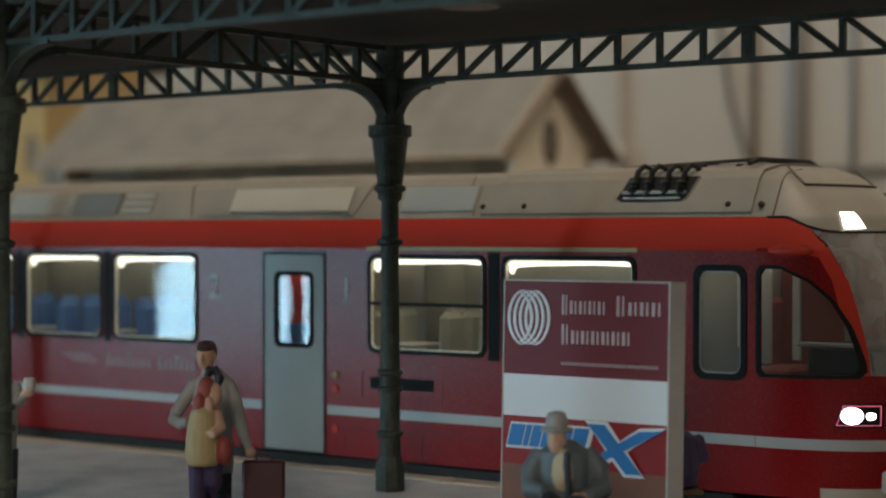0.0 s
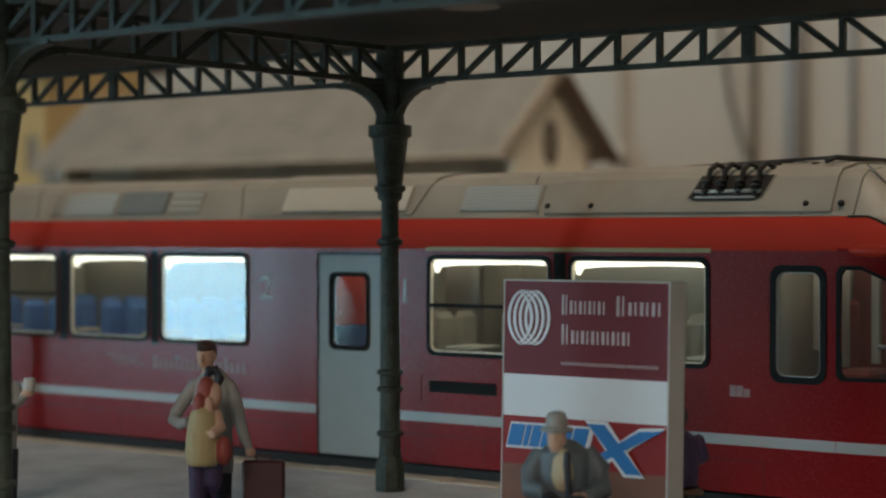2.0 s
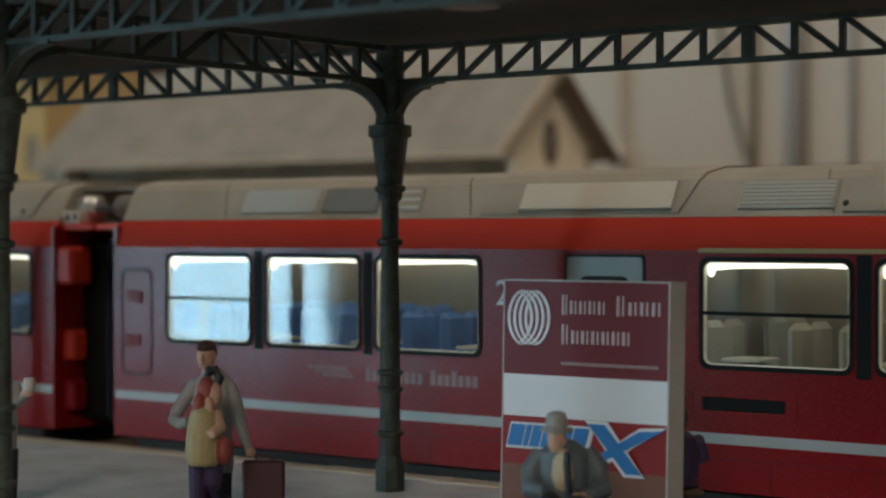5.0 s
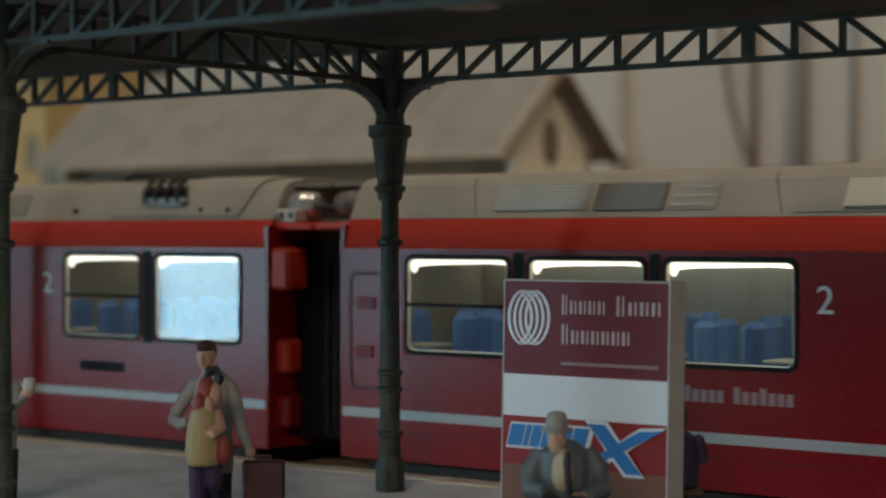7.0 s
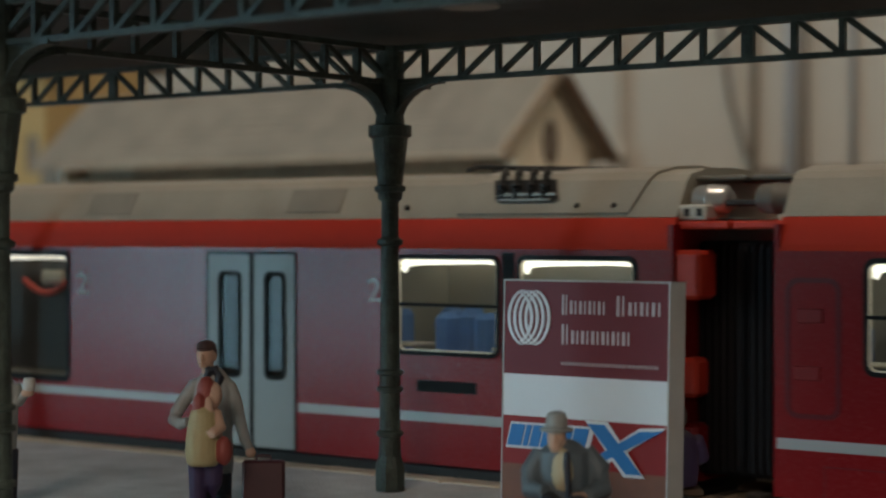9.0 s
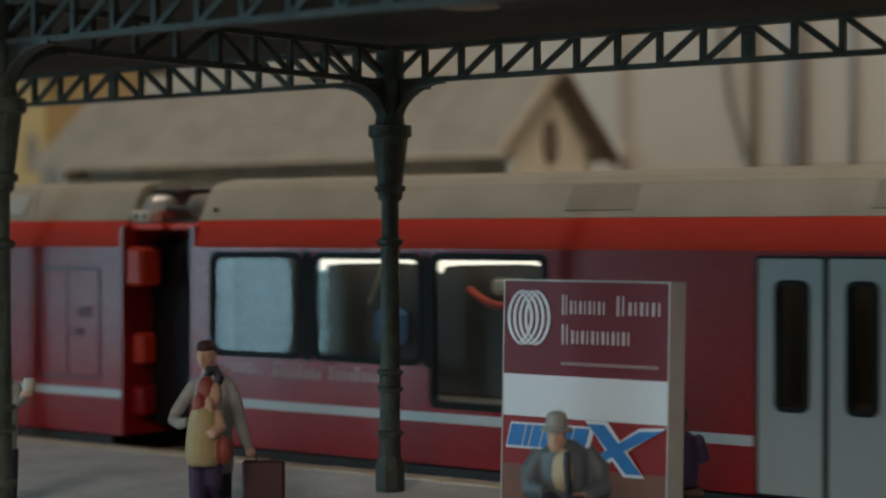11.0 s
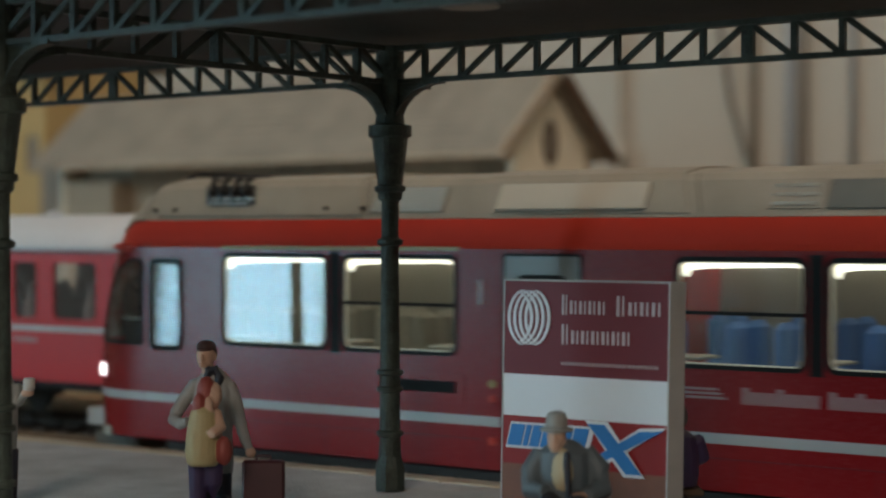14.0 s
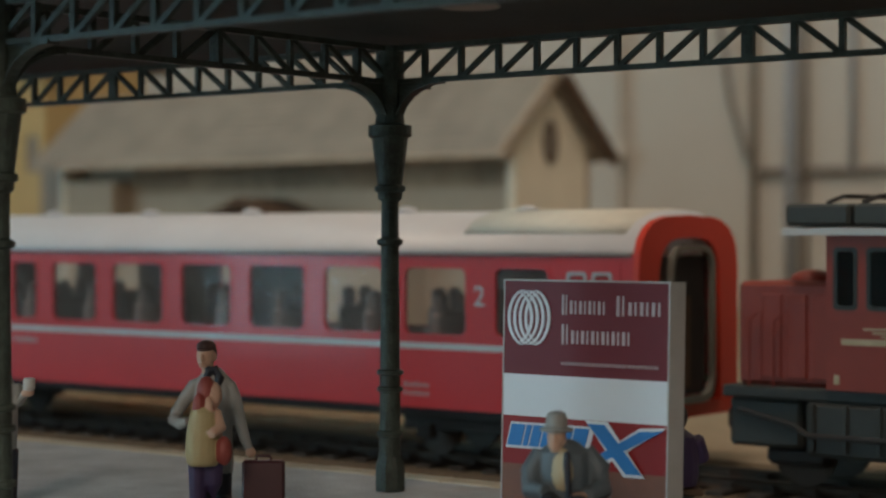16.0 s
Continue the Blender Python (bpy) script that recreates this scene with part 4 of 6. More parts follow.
        put("front_lamp", b, HEADLIGHT if s > 0 else SIGN_SIDE, car, "bright upper front lamp")
    b = B()
    for d in (-0.48, 0.12):
        pts = []
        for i in range(12):
            z = 3.08 + 0.50 * i / 11
            if front_reach(z) > d:
                pts.append((x + s * d, TY - cab_side(z, d) - 0.004, z))
        tube(b, pts, 0.010, 5)
    put("roof_seam", b, ROOF_DARK, car)
    b = B()
    box(b, min(x + s * 0.3, x + s * 1.05), max(x + s * 0.3, x + s * 1.05), TY - 0.75, TY + 0.75, 0.9, 1.69, 0.05)
    desk = put("driver_desk", b, RUBBER, car, "dark driver's desk")
    # pale bar modelled for the highlight line on the dark desk
    b = B()
    box(b, min(x + s * 0.2, x + s * 1.0), max(x + s * 0.2, x + s * 1.0), TY - 0.80, TY - 0.75, 1.67, 1.72, 0.015)
    put("desk_highlight", b, CHROME, desk, "bright bar drawing the highlight along the desk")
    b = B()
    box(b, min(x + s * 0.10, x + s * 0.22), max(x + s * 0.10, x + s * 0.22), TY + 0.55, TY + 0.75, 0.9, 2.66, 0.02)
    put("cabin_post", b, CABIN, car)
    b = B()
    box(b, min(x - s * 0.55, x - s * 0.1), max(x - s * 0.55, x - s * 0.1), TY - 0.3, TY + 0.3, 0.9, 1.4, 0.05)
    box(b, min(x - s * 0.6, x - s * 0.48), max(x - s * 0.6, x - s * 0.48), TY - 0.28, TY + 0.28, 1.3, 2.15, 0.05)
    put("driver_seat", b, CABIN_WALL, car)
    for q0, q1, z0, z1, m in ((0.66, 0.40, 1.62, 2.62, TABLE_PALE), (0.36, 0.24, 1.45, 2.62, ROOF_LIGHT), (-0.02, -0.12, 1.5, 2.5, TABLE_PALE)):
        b = B()
        p0, p1 = sorted((x - s * q0, x - s * q1))
        box(b, p0, p1, TY - 0.55, TY - 0.5, z0, z1, 0.01)
        put("cab_panel", b, m, car, "pale panel in the driver's cab")
    # unseen light box, added over the window to brighten the cab's inside
    b = B()
    box(b, min(x - s * 0.7, x + s * 0.2), max(x - s * 0.7, x + s * 0.2), TY - 0.7, TY - 0.2, 2.66, 2.70)
    put("cabin_light", b, LIGHT_STRIP, car, "glowing white cabin light strip")
    b = B()
    box(b, min(x - s * 0.95, x + s * 0.35), max(x - s * 0.95, x + s * 0.35), TY + HW - 0.28, TY + HW - 0.24, 0.9, 2.72)
    put("cabin_lining", b, CABIN_WALL, car)
    # coupling and apron
    b = B()
    box(b, min(x + s * 0.7, x + s * 1.6), max(x + s * 0.7, x + s * 1.6), TY - 0.8, TY + 0.8, -0.18, 0.09, 0.05)
    put("apron", b, ROOF_DARK, car, "dark apron under the cab")
    b = B()
    box(b, min(x + s * 1.4, x + s * 2.1), max(x + s * 1.4, x + s * 2.1), TY - 0.2, TY + 0.2, 0.05, 0.34, 0.04)
    put("coupler", b, ROOF_LIGHT, car, "light grey coupling")
    for sd in (-1, 1):
        b = cab_patch(x, s, 0.09, 0.23, lambda z: 0.72, lambda z: 1.30, 0.03, side=sd)
        g = put("snow_guard", b, ROOF_LIGHT, car, "light grey guard plate under the lamps")
        b = B()
        box(b, min(x + s * 1.22, x + s * 1.62), max(x + s * 1.22, x + s * 1.62), TY + sd * 0.75 - 0.16, TY + sd * 0.75 + 0.16, 0.16, 0.42, 0.03)
        put("guard_block", b, SIGN_SIDE, g)
    b = B()
    pts = []
    for i in range(25):
        a = -0.62 + 1.24 * i / 24
        d, y = cab_point(3.40, a)
        pts.append((x + s * (d + 0.01), TY + y, 3.41))
    tube(b, pts, 0.014, 6)
    for a in (-0.62, 0.62):
        d, y = cab_point(3.40, a)
        tube(b, [(x + s * (d + 0.01), TY + y, 3.41), (x + s * 0.10, TY + y * 0.95, 3.61)], 0.014, 6)
    put("roof_hatch_edge", b, ROOF_DARK, car, "dark edge of the cab roof hatch")


def wind_hi(z):
    """Front edge of the cab's side window: slants back with the pillar, rounded at the top."""
    return float(np.interp(z, [1.36, 1.55, 1.9, 2.2, 2.4, 2.56], [1.12, 1.10, 0.97, 0.79, 0.57, 0.22]))


def end_car(base, mid, mirror, name_label):
    """An end car. Places are given for the leading one; mirror turns them about for the trailing one."""
    fx = (lambda v: v) if not mirror else (lambda v: mid * 2 - v)
    span = lambda a, c: tuple(sorted((fx(a), fx(c))))
    s = -1 if mirror else 1
    rear, cabx = fx(-24.46), fx(-9.86)
    x0, x1 = sorted((rear, cabx))
    car = placed("railcar", (x0 + x1) / 2, TY, RAILZ, name_label, "railcar", "cars of the red train")
    wins = [(-19.79, -18.20, False), (-15.20, -13.45, True), (-13.16, -11.38, False)]
    if not mirror:
        wins += [(-23.43, -21.90, True), (-21.62, -20.05, False)]
    else:
        wins = [(fx(-47.04), fx(-45.43), False), (fx(-48.85), fx(-47.32), True)] + wins[1:]
        wins = [(*sorted(w[:2]), w[2]) for w in wins]
    wins = [(*span(w[0], w[1]), w[2]) for w in wins]
    door = span(-16.96, -15.95) if not mirror else (-51.18, -50.13)
    cabw = span(-10.57, -10.02)
    holes = [(a + 0.0, c - 0.0, WIN0, WIN1) for a, c, _ in wins] + [(*door, 0.13, 2.62), (*cabw, 1.36, 2.50)]
    shell(car, x0, x1, holes)
    for a, c, r in wins:
        window_unit(car, a, c, rail=r)
    train_door(car, *door)
    window_unit(car, *cabw, 1.36, 2.50, dark=True, r=0.1, unlit=True)
    for a, c in ((-13.45, -13.16),):
        u = span(a + 0.06, c - 0.06)
        b = B()
        box(b, u[0], u[1], TY - HW - 0.006, TY - HW + 0.03, WIN0 - 0.06, WIN1 + 0.06)
        put("window_pillar", b, RUBBER, car)
    for a, c in (((-20.05, -19.79), (-21.90, -21.62)) if not mirror else ((fx(-47.32), fx(-47.04)),)):
        u = span(a, c)
        b = B()
        box(b, u[0] + 0.06, u[1] - 0.06, TY - HW - 0.006, TY - HW + 0.03, WIN0 - 0.06, WIN1 + 0.06)
        put("window_pillar", b, RUBBER, car)
    # yellow first-class line
    u = span(-15.25, -11.34)
    b = B()
    box(b, u[0], u[1], TY - HW - 0.006, TY - HW + 0.01, 2.675, 2.725)
    put("class_line", b, GOLD, car, "yellow first-class line")
    digit(car, "2", fx(-17.86), 2.05)
    digit(car, "1", fx(-15.57), 2.05)
    cab(car, cabx, s)
    end_wall(car, rear, -s)
    # saloon
    u = span(-15.4, -11.0)
    seats(car, u[0] + 0.3, u[1] - 0.2, SEAT_GREY)
    u = span(-24.0, -17.6)
    seats(car, u[0] + 0.3, u[1] - 0.2, SEAT_BLUE)
    for v in (-24.2, -10.85):
        b = B()
        box(b, fx(v) - 0.03, fx(v) + 0.03, TY - HW + 0.08, TY + HW - 0.11, 0.9, 2.72)
        put("partition", b, CABIN, car)
    for v, m in ((-17.3, CABIN_RED), (-15.7, CABIN)):
        for sy in (-1, 1):
            b = B()
            box(b, fx(v) - 0.03, fx(v) + 0.03, TY + (0.4 if sy > 0 else -HW + 0.08), TY + (HW - 0.08 if sy > 0 else -0.4), 0.9, 2.72)
            put("partition", b, m, car)
    if not mirror:
        for z0, z1, m, lab in ((1.72, 2.62, CABIN_RED, "bright red vestibule panel"), (0.92, 1.70, SEAT_BLUE, "blue vestibule panel")):
            b = B()
            box(b, -17.22, -15.8, TY - 0.72, TY - 0.67, z0, z1, 0.01)
            put("vestibule_panel", b, m, car, lab)
    # roof fittings
    for a, c, rows, m in ((-17.73, -15.68, 0, ROOF_LIGHT), (-14.88, -13.72, 7, ROOF_GREY), (-20.86, -19.92, 9, None), (-22.26, -20.92, 7, ROOF_GREY), (-19.85, -19.26, 3, ROOF_GREY)):
        u = span(a, c)
        grille(car, u[0], u[1], rows, m)
    u = span(-13.62, -10.0)
    roof_section(car, u[0], u[1], lean=(0.2, 0.0) if s > 0 else (0.0, -0.2))
    u = span(-18.3, -15.60)
    roof_section(car, u[0], u[1], 0.02, lean=(-0.2, -0.2) if s < 0 else (0.2, 0.2))
    panto(car, fx(-11.27), s)
    for v in (-13.6, -13.0, -10.3, -9.9):
        insulator(car, fx(v))
    # fittings on the side
    u = span(-15.2, -14.2)
    b = B()
    box(b, u[0], u[1], TY - HW - 0.012, TY - HW + 0.02, 0.98, 1.12, 0.01)
    vs = put("vent_slot", b, RUBBER, car)
    b = B()
    ring(b, rounded(u[0] - 0.14, u[1] + 0.14, 0.84, 1.22, 0.05), rounded(u[0] - 0.115, u[1] + 0.115, 0.865, 1.195, 0.04), TY - HW - 0.008, TY - HW + 0.01)
    put("vent_surround", b, TRAIN_RED, vs)
    for v in (-13.72, -18.45, -22.5):
        b = B()
        tube(b, [(fx(v), TY - HW + 0.155, 3.09), (fx(v) - 0.16, TY - HW + 0.355, 3.475), (fx(v) - 0.2, TY - HW + 0.47, 3.56)], 0.010, 5)
        put("roof_seam", b, ROOF_DARK, car)
    b = B()
    for v0, v1 in ((-23.9, -17.3), (-15.6, -10.7)):
        q = span(v0, v1)
        box(b, q[0], q[1], TY - HW - 0.003, TY - HW + 0.01, 0.455, 0.467)
        for g in np.linspace(q[0], q[1], 5):
            box(b, g - 0.006, g + 0.006, TY - HW - 0.003, TY - HW + 0.01, 0.13, 0.455)
    put("panel_seam", b, SIGN_RED, car)
    for v, z, w in ((-15.75, 0.95, 0.05), (-15.75, 1.12, 0.05), (-15.75, 0.45, 0.055)):
        b = B()
        lathe(b, [(w, 0), (w, 0.03)], 10)
        bmesh.ops.rotate(b, verts=b.verts, cent=(0, 0, 0), matrix=Matrix.Rotation(radians(90), 3, "X"))
        bmesh.ops.translate(b, verts=b.verts, vec=(fx(v), TY - HW + 0.005, z))
        put("side_button", b, GOLD if z > 1 else LIT_BRIGHT_RED, car)
    u = span(-20.9, -18.1)
    bars(car, u[0], u[0] + 0.75, 1.10, 1.24, [1.0], "emblem")
    bars(car, u[0] + 0.95, u[1], 1.06, 1.24, [0.55, 0.45])
    if not mirror:
        bars(car, -11.1, -10.75, 1.14, 1.26, [1.0])
        # service panel outlined near the gangway
        b = B()
        ring(b, rounded(-24.35, -23.72, 0.95, 2.42, 0.14), rounded(-24.30, -23.77, 1.0, 2.37, 0.1), TY - HW - 0.008, TY - HW + 0.01)
        p = put("service_panel", b, SIGN_RED, car)
        b = B()
        box(b, -24.2, -23.92, TY - HW - 0.02, TY - HW + 0.01, 1.95, 2.1, 0.01)
        box(b, -24.24, -23.95, TY - HW - 0.02, TY - HW + 0.01, 1.35, 1.5, 0.01)
        put("panel_latch", b, SIGN_RED2, p)
    else:
        b = B()
        ring(b, rounded(-44.39, -43.05, 0.85, 2.42, 0.1), rounded(-44.34, -43.10, 0.9, 2.37, 0.08), TY - HW - 0.008, TY - HW + 0.01)
        box(b, -43.76, -43.72, TY - HW - 0.006, TY - HW + 0.01, 0.9, 2.37)
        p = put("service_panel", b, SIGN_RED, car)
        b = B()
        box(b, -43.5, -43.25, TY - HW - 0.02, TY - HW + 0.01, 1.72, 1.86, 0.01)
        box(b, -43.6, -43.42, TY - HW - 0.02, TY - HW + 0.01, 1.45, 1.55, 0.01)
        put("panel_latch", b, SIGN_RED, p)
    for v in (-11.6, -21.9):
        bogie(car, fx(v))
    return car


def middle_car():
    x0, x1 = -41.27, -25.76
    car = placed("railcar", (x0 + x1) / 2, TY, RAILZ, "red middle railcar with double grey doors and grey roof", "railcar", "cars of the red train")
    wins = [(-27.79, -26.21, False), (-29.61, -28.09, True), (-37.20, -35.58, False), (-39.08, -37.41, False), (-40.88, -39.36, False)]
    sill = lambda a: 0.84 if a == -37.20 else WIN0 - (0.12 if a < -34 else 0)
    doors = [(-32.82, -32.06), (-32.00, -31.28)]
    holes = [(a, c, sill(a), WIN1) for a, c, _ in wins] + [(*d, 0.13, 2.62) for d in doors]
    shell(car, x0, x1, holes)
    for a, c, r in wins:
        window_unit(car, a, c, sill(a), WIN1, rail=r, tint=a < -34, unlit=a == -40.88)
    for d in doors:
        train_door(car, *d, wx0=d[0] + 0.24, wx1=d[1] - 0.2, wz0=1.05, wz1=2.35, dark=True)
    for a, c, z in ((-28.09, -27.79, WIN0), (-37.41, -37.20, WIN0 - 0.12), (-39.36, -39.08, WIN0 - 0.12)):
        b = B()
        box(b, a + 0.06, c - 0.06, TY - HW - 0.006, TY - HW + 0.03, z - 0.06, WIN1 + 0.06)
        put("window_pillar", b, RUBBER, car)
    digit(car, "2", -29.96, 2.05)
    digit(car, "2", -35.27, 2.05)
    end_wall(car, x1, 1)
    end_wall(car, x0, -1)
    seats(car, -30.0, -26.2, SEAT_BLUE)
    # near-black sheets added close behind the panes to keep these windows dark
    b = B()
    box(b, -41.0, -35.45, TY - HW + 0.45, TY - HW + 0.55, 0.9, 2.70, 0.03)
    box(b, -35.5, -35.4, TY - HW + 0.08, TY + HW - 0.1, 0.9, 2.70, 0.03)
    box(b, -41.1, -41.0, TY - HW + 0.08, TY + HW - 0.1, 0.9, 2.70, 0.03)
    eq = put("dark_backing", b, INNER_DARK, car, "added dark sheet behind the windows")
    b = B()
    box(b, -38.35, -37.85, TY - HW + 0.24, TY - HW + 0.40, 1.50, 1.95, 0.07)
    put("folding_seat", b, SEAT_BLUE, eq, "blue folding seat")
    b = B()
    tube(b, [(-38.45, TY - HW + 0.3, 2.0), (-38.2, TY - HW + 0.3, 2.5)], 0.03)
    put("grab_pole", b, CABIN, eq)
    # red arc and pale patch model the curved reflection in the third window
    b = B()
    tube(b, [(-36.9 + 0.13 * k, TY - HW + 0.32, 2.32 - 0.30 * math.sin(0.35 + k * 0.32)) for k in range(9)], 0.05, 8)
    put("reflection_arc", b, CABIN_RED, eq, "red tube drawing a curved window reflection")
    b = B()
    box(b, -36.6, -36.1, TY - HW + 0.36, TY - HW + 0.43, 2.15, 2.36, 0.05)
    put("reflection_patch", b, SEAT_GREY, eq)
    for v in (-26.0, -30.8):
        b = B()
        box(b, v - 0.03, v + 0.03, TY - HW + 0.08, TY + HW - 0.11, 0.9, 2.72)
        put("partition", b, CABIN, car)
    for v in (-33.6, -35.3):
        for sy in (-1, 1):
            b = B()
            box(b, v - 0.03, v + 0.03, TY + (0.4 if sy > 0 else -HW + 0.08), TY + (HW - 0.08 if sy > 0 else -0.4), 0.9, 2.72)
            put("partition", b, CABIN, car)
    bars(car, -40.8, -40.0, 1.08, 1.22, [1.0], "emblem")
    bars(car, -39.8, -37.9, 1.05, 1.22, [0.5, 0.5])
    b = B()
    box(b, -29.3, -28.4, TY - HW - 0.012, TY - HW + 0.02, 0.98, 1.12, 0.01)
    put("vent_slot", b, RUBBER, car)
    roof_section(car, -28.8, -26.4, lean=(0.2, 0.2))
    panto(car, -27.85, -1)
    grille(car, -31.6, -30.7, 0, ROOF_DIRT)
    grille(car, -35.4, -34.5, 0, ROOF_DIRT)
    for v in (-26.6, -27.1, -29.6, -41.0):
        insulator(car, v)
    for v in (-38.6, -28.4):
        bogie(car, v)
    return car


CARS = [end_car(-16, -33.55, False, "red leading railcar with grey roof, lit windows and headlight"), middle_car(),
        end_car(-16, -33.55, True, "red trailing railcar with grey roof and lit windows")]
# ---- coach on the second track ----
CY, CHW = 23.45, 1.32


def coach():
    xr, xl = -13.87, -32.4
    c = placed("passenger_coach", (xl + xr) / 2, CY, RAILZ, "older red passenger coach with silver roof, standing still", "coach")
    yo = CY - CHW
    wins = [(-28.2, -27.3), (-26.77, -26.13 + 0.02), (-25.73, -24.58), (-24.22, -22.98), (-22.58, -21.43), (-21.06, -19.86), (-19.48, -18.28), (-17.90, -16.72)]
    holes = [(a, b_, 1.38, 2.41) for a, b_ in wins] + [(-16.24, -15.28, 1.38, 2.41)]
    far_holes = [(-28.7, -28.0, 1.85, 2.41), (-27.0, -26.3, 1.85, 2.41), (-24.2, -23.7, 1.5, 2.41), (-21.8, -20.45, 1.38, 2.41), (-20.05, -18.7, 1.38, 2.41)]
    for s in (-1, 1):
        y = CY + s * CHW
        b = B()
        sheet(b, xl, xr, 0.32, 2.60, holes if s < 0 else far_holes, min(y, y - s * 0.05), max(y, y - s * 0.05))
        put("side_wall", b, COACH_RED, c, "satin red side wall")
    for a, e in [(h[0], h[1]) for h in holes]:
        b = B()
        ring(b, rounded(a - 0.03, e + 0.03, 1.35, 2.44, 0.12), rounded(a + 0.03, e - 0.03, 1.41, 2.38, 0.11), yo - 0.01, yo + 0.05)
        w = put("window", b, COACH_RED, c)
        pane("pane", skin(rounded(a, e, 1.38, 2.41, 0.06), yo + 0.02), COACH_GLASS, w)
    b = B()
    box(b, xl, xr - 0.05, yo - 0.006, yo + 0.006, 1.19, 1.28)
    put("stripe", b, STRIPE, c, "grey waist stripe")
    b = B()
    prof = [(CHW + 0.03, 2.57), (CHW + 0.01, 2.66), (CHW - 0.12, 2.86), (CHW - 0.42, 3.06), (0.45, 3.19), (0, 3.22)]
    extrude_profile(b, [(CY + y, z) for y, z in prof] + [(CY - y, z) for y, z in prof[::-1][1:]], xl, xr - 0.06)
    put("roof", b, COACH_ROOF, c, "silver grey arched roof", smooth=True)
    b = B()
    extrude_profile(b, [(CY + y * 0.985, z + 0.02) for y, z in prof[2:]] + [(CY - y * 0.985, z + 0.02) for y, z in prof[::-1][1:-2]], -16.9, xr - 0.25)
    put("roof_end_panel", b, CREAM_ROOF, c, "cream weathered end of the roof", smooth=True)
    b = B()
    sheet(b, xl + 0.1, xr - 0.4, 0.8, 2.55, [(h[0] - 0.02, h[1] + 0.02, h[2] - 0.02, h[3] + 0.02) for h in far_holes], CY + CHW - 0.09, CY + CHW - 0.055)
    put("cabin_lining", b, LINING, c)
    b = B()
    box(b, xl + 0.1, xr - 0.4, CY - CHW + 0.08, CY + CHW - 0.1, 2.50, 2.55)
    put("cabin_ceiling", b, LINING, c)
    for x in (-29.0, -26.9, -24.4, -22.0, -18.7, -16.4):
        b = B()
        lathe(b, [(0.14, 3.15), (0.14, 3.22), (0.18, 3.25), (0.05, 3.30)], 12, x, CY - 0.25)
        put("roof_vent", b, COACH_ROOF, c)
    # end with its bright hood over the gangway
    b = B()
    n = 12
    outer = [(CHW * 1.02 * math.copysign(abs(math.cos(math.pi * k / n)) ** 0.55, math.cos(math.pi * k / n)), 2.40 + 0.74 * math.sin(math.pi * k / n) ** 0.8) for k in range(n + 1)]
    inner = [(y * 0.62, 2.16 + (z - 2.40) * 0.9) for y, z in outer]
    outer = [(CHW * 1.02, 0.3)] + outer + [(-CHW * 1.02, 0.3)]
    inner = [(0.66 * CHW, 0.5)] + inner + [(-0.66 * CHW, 0.5)]
    ring(b, outer, inner, 0, 0.10)
    for v in b.verts:
        v.co = Vector((xr - 0.02 + v.co.y, CY + v.co.x, v.co.z))
    e = put("end_wall", b, LIT_BRIGHT_RED, c, "bright red rounded coach end")
    b = B()
    ring(b, rounded(-0.60, 0.60, 0.5, 2.72, 0.3), rounded(-0.53, 0.53, 0.6, 2.64, 0.26), 0, 0.09)
    for v in b.verts:
        v.co = Vector((xr + 0.06 + v.co.y, CY + v.co.x, v.co.z))
    put("gangway_frame", b, ROOF_DARK, e, "grey gangway rubber frame")
    b = B()
    box(b, xr - 0.3, xr - 0.1, CY - 0.7, CY + 0.7, 0.6, 2.6)
    gd = put("gangway_door", b, BLACK, e, "dark gangway door")
    b = B()
    box(b, xr - 0.11, xr - 0.09, CY - 0.30, CY + 0.30, 0.7, 2.0, 0.0)
    put("door_panel", b, TIMBER, gd, "brown door panel")
    # seats, ceiling, floor inside
    b = B()
    box(b, xl + 0.1, xr - 0.35, CY - CHW + 0.07, CY + CHW - 0.07, 0.72, 0.8)
    put("cabin_floor", b, CABIN, c)
    for i, (a, e2) in enumerate(wins):
        for yy in (CY - 0.8, CY + 0.8):
            b = B()
            x = (a + e2) / 2 + 0.15 * (-1) ** i
            box(b, x - 0.09, x + 0.09, yy - 0.42, yy + 0.42, 0.8, 1.72, 0.06)
            for k in (-0.21, 0.21):
                box(b, x - 0.08, x + 0.08, yy + k - 0.14, yy + k + 0.14, 1.68, 2.02, 0.06)
            box(b, x - 0.3, x + 0.3, yy - 0.42, yy + 0.42, 0.8, 1.15, 0.05)
            put("seat", b, COACH_SEAT, c, "dark grey seat")
    # vestibule door
    b = B()
    sheet(b, -15.10, -14.10, 0.45, 2.52, [(-14.98, -14.66, 1.5, 2.35), (-14.56, -14.24, 1.5, 2.35)], yo - 0.012, yo + 0.03)
    d = put("door", b, COACH_RED, c)
    for a in (-14.98, -14.56):
        b = B()
        ring(b, rounded(a, a + 0.32, 1.5, 2.35, 0.05), rounded(a + 0.04, a + 0.28, 1.54, 2.31, 0.04), yo - 0.02, yo + 0.02)
        put("door_window_frame", b, STRIPE, d)
        pane("pane", skin(rounded(a + 0.02, a + 0.3, 1.52, 2.33, 0.04), yo), DARK_GLASS, d)
    me = text_mesh("2", 0.42, "class_digit")
    me.materials.clear()
    me.materials.append(STRIPE)
    o = ORIGIN[c.name]
    share("class_digit", me, c, -16.5 - o.x, yo - 0.008 - o.y, 1.84 - o.z)["label"] = "grey class number 2"
    bars(c, -28.0, -24.6 - 1.4, 0.98, 1.10, [0.2, 0.45, 0.35], y=yo)
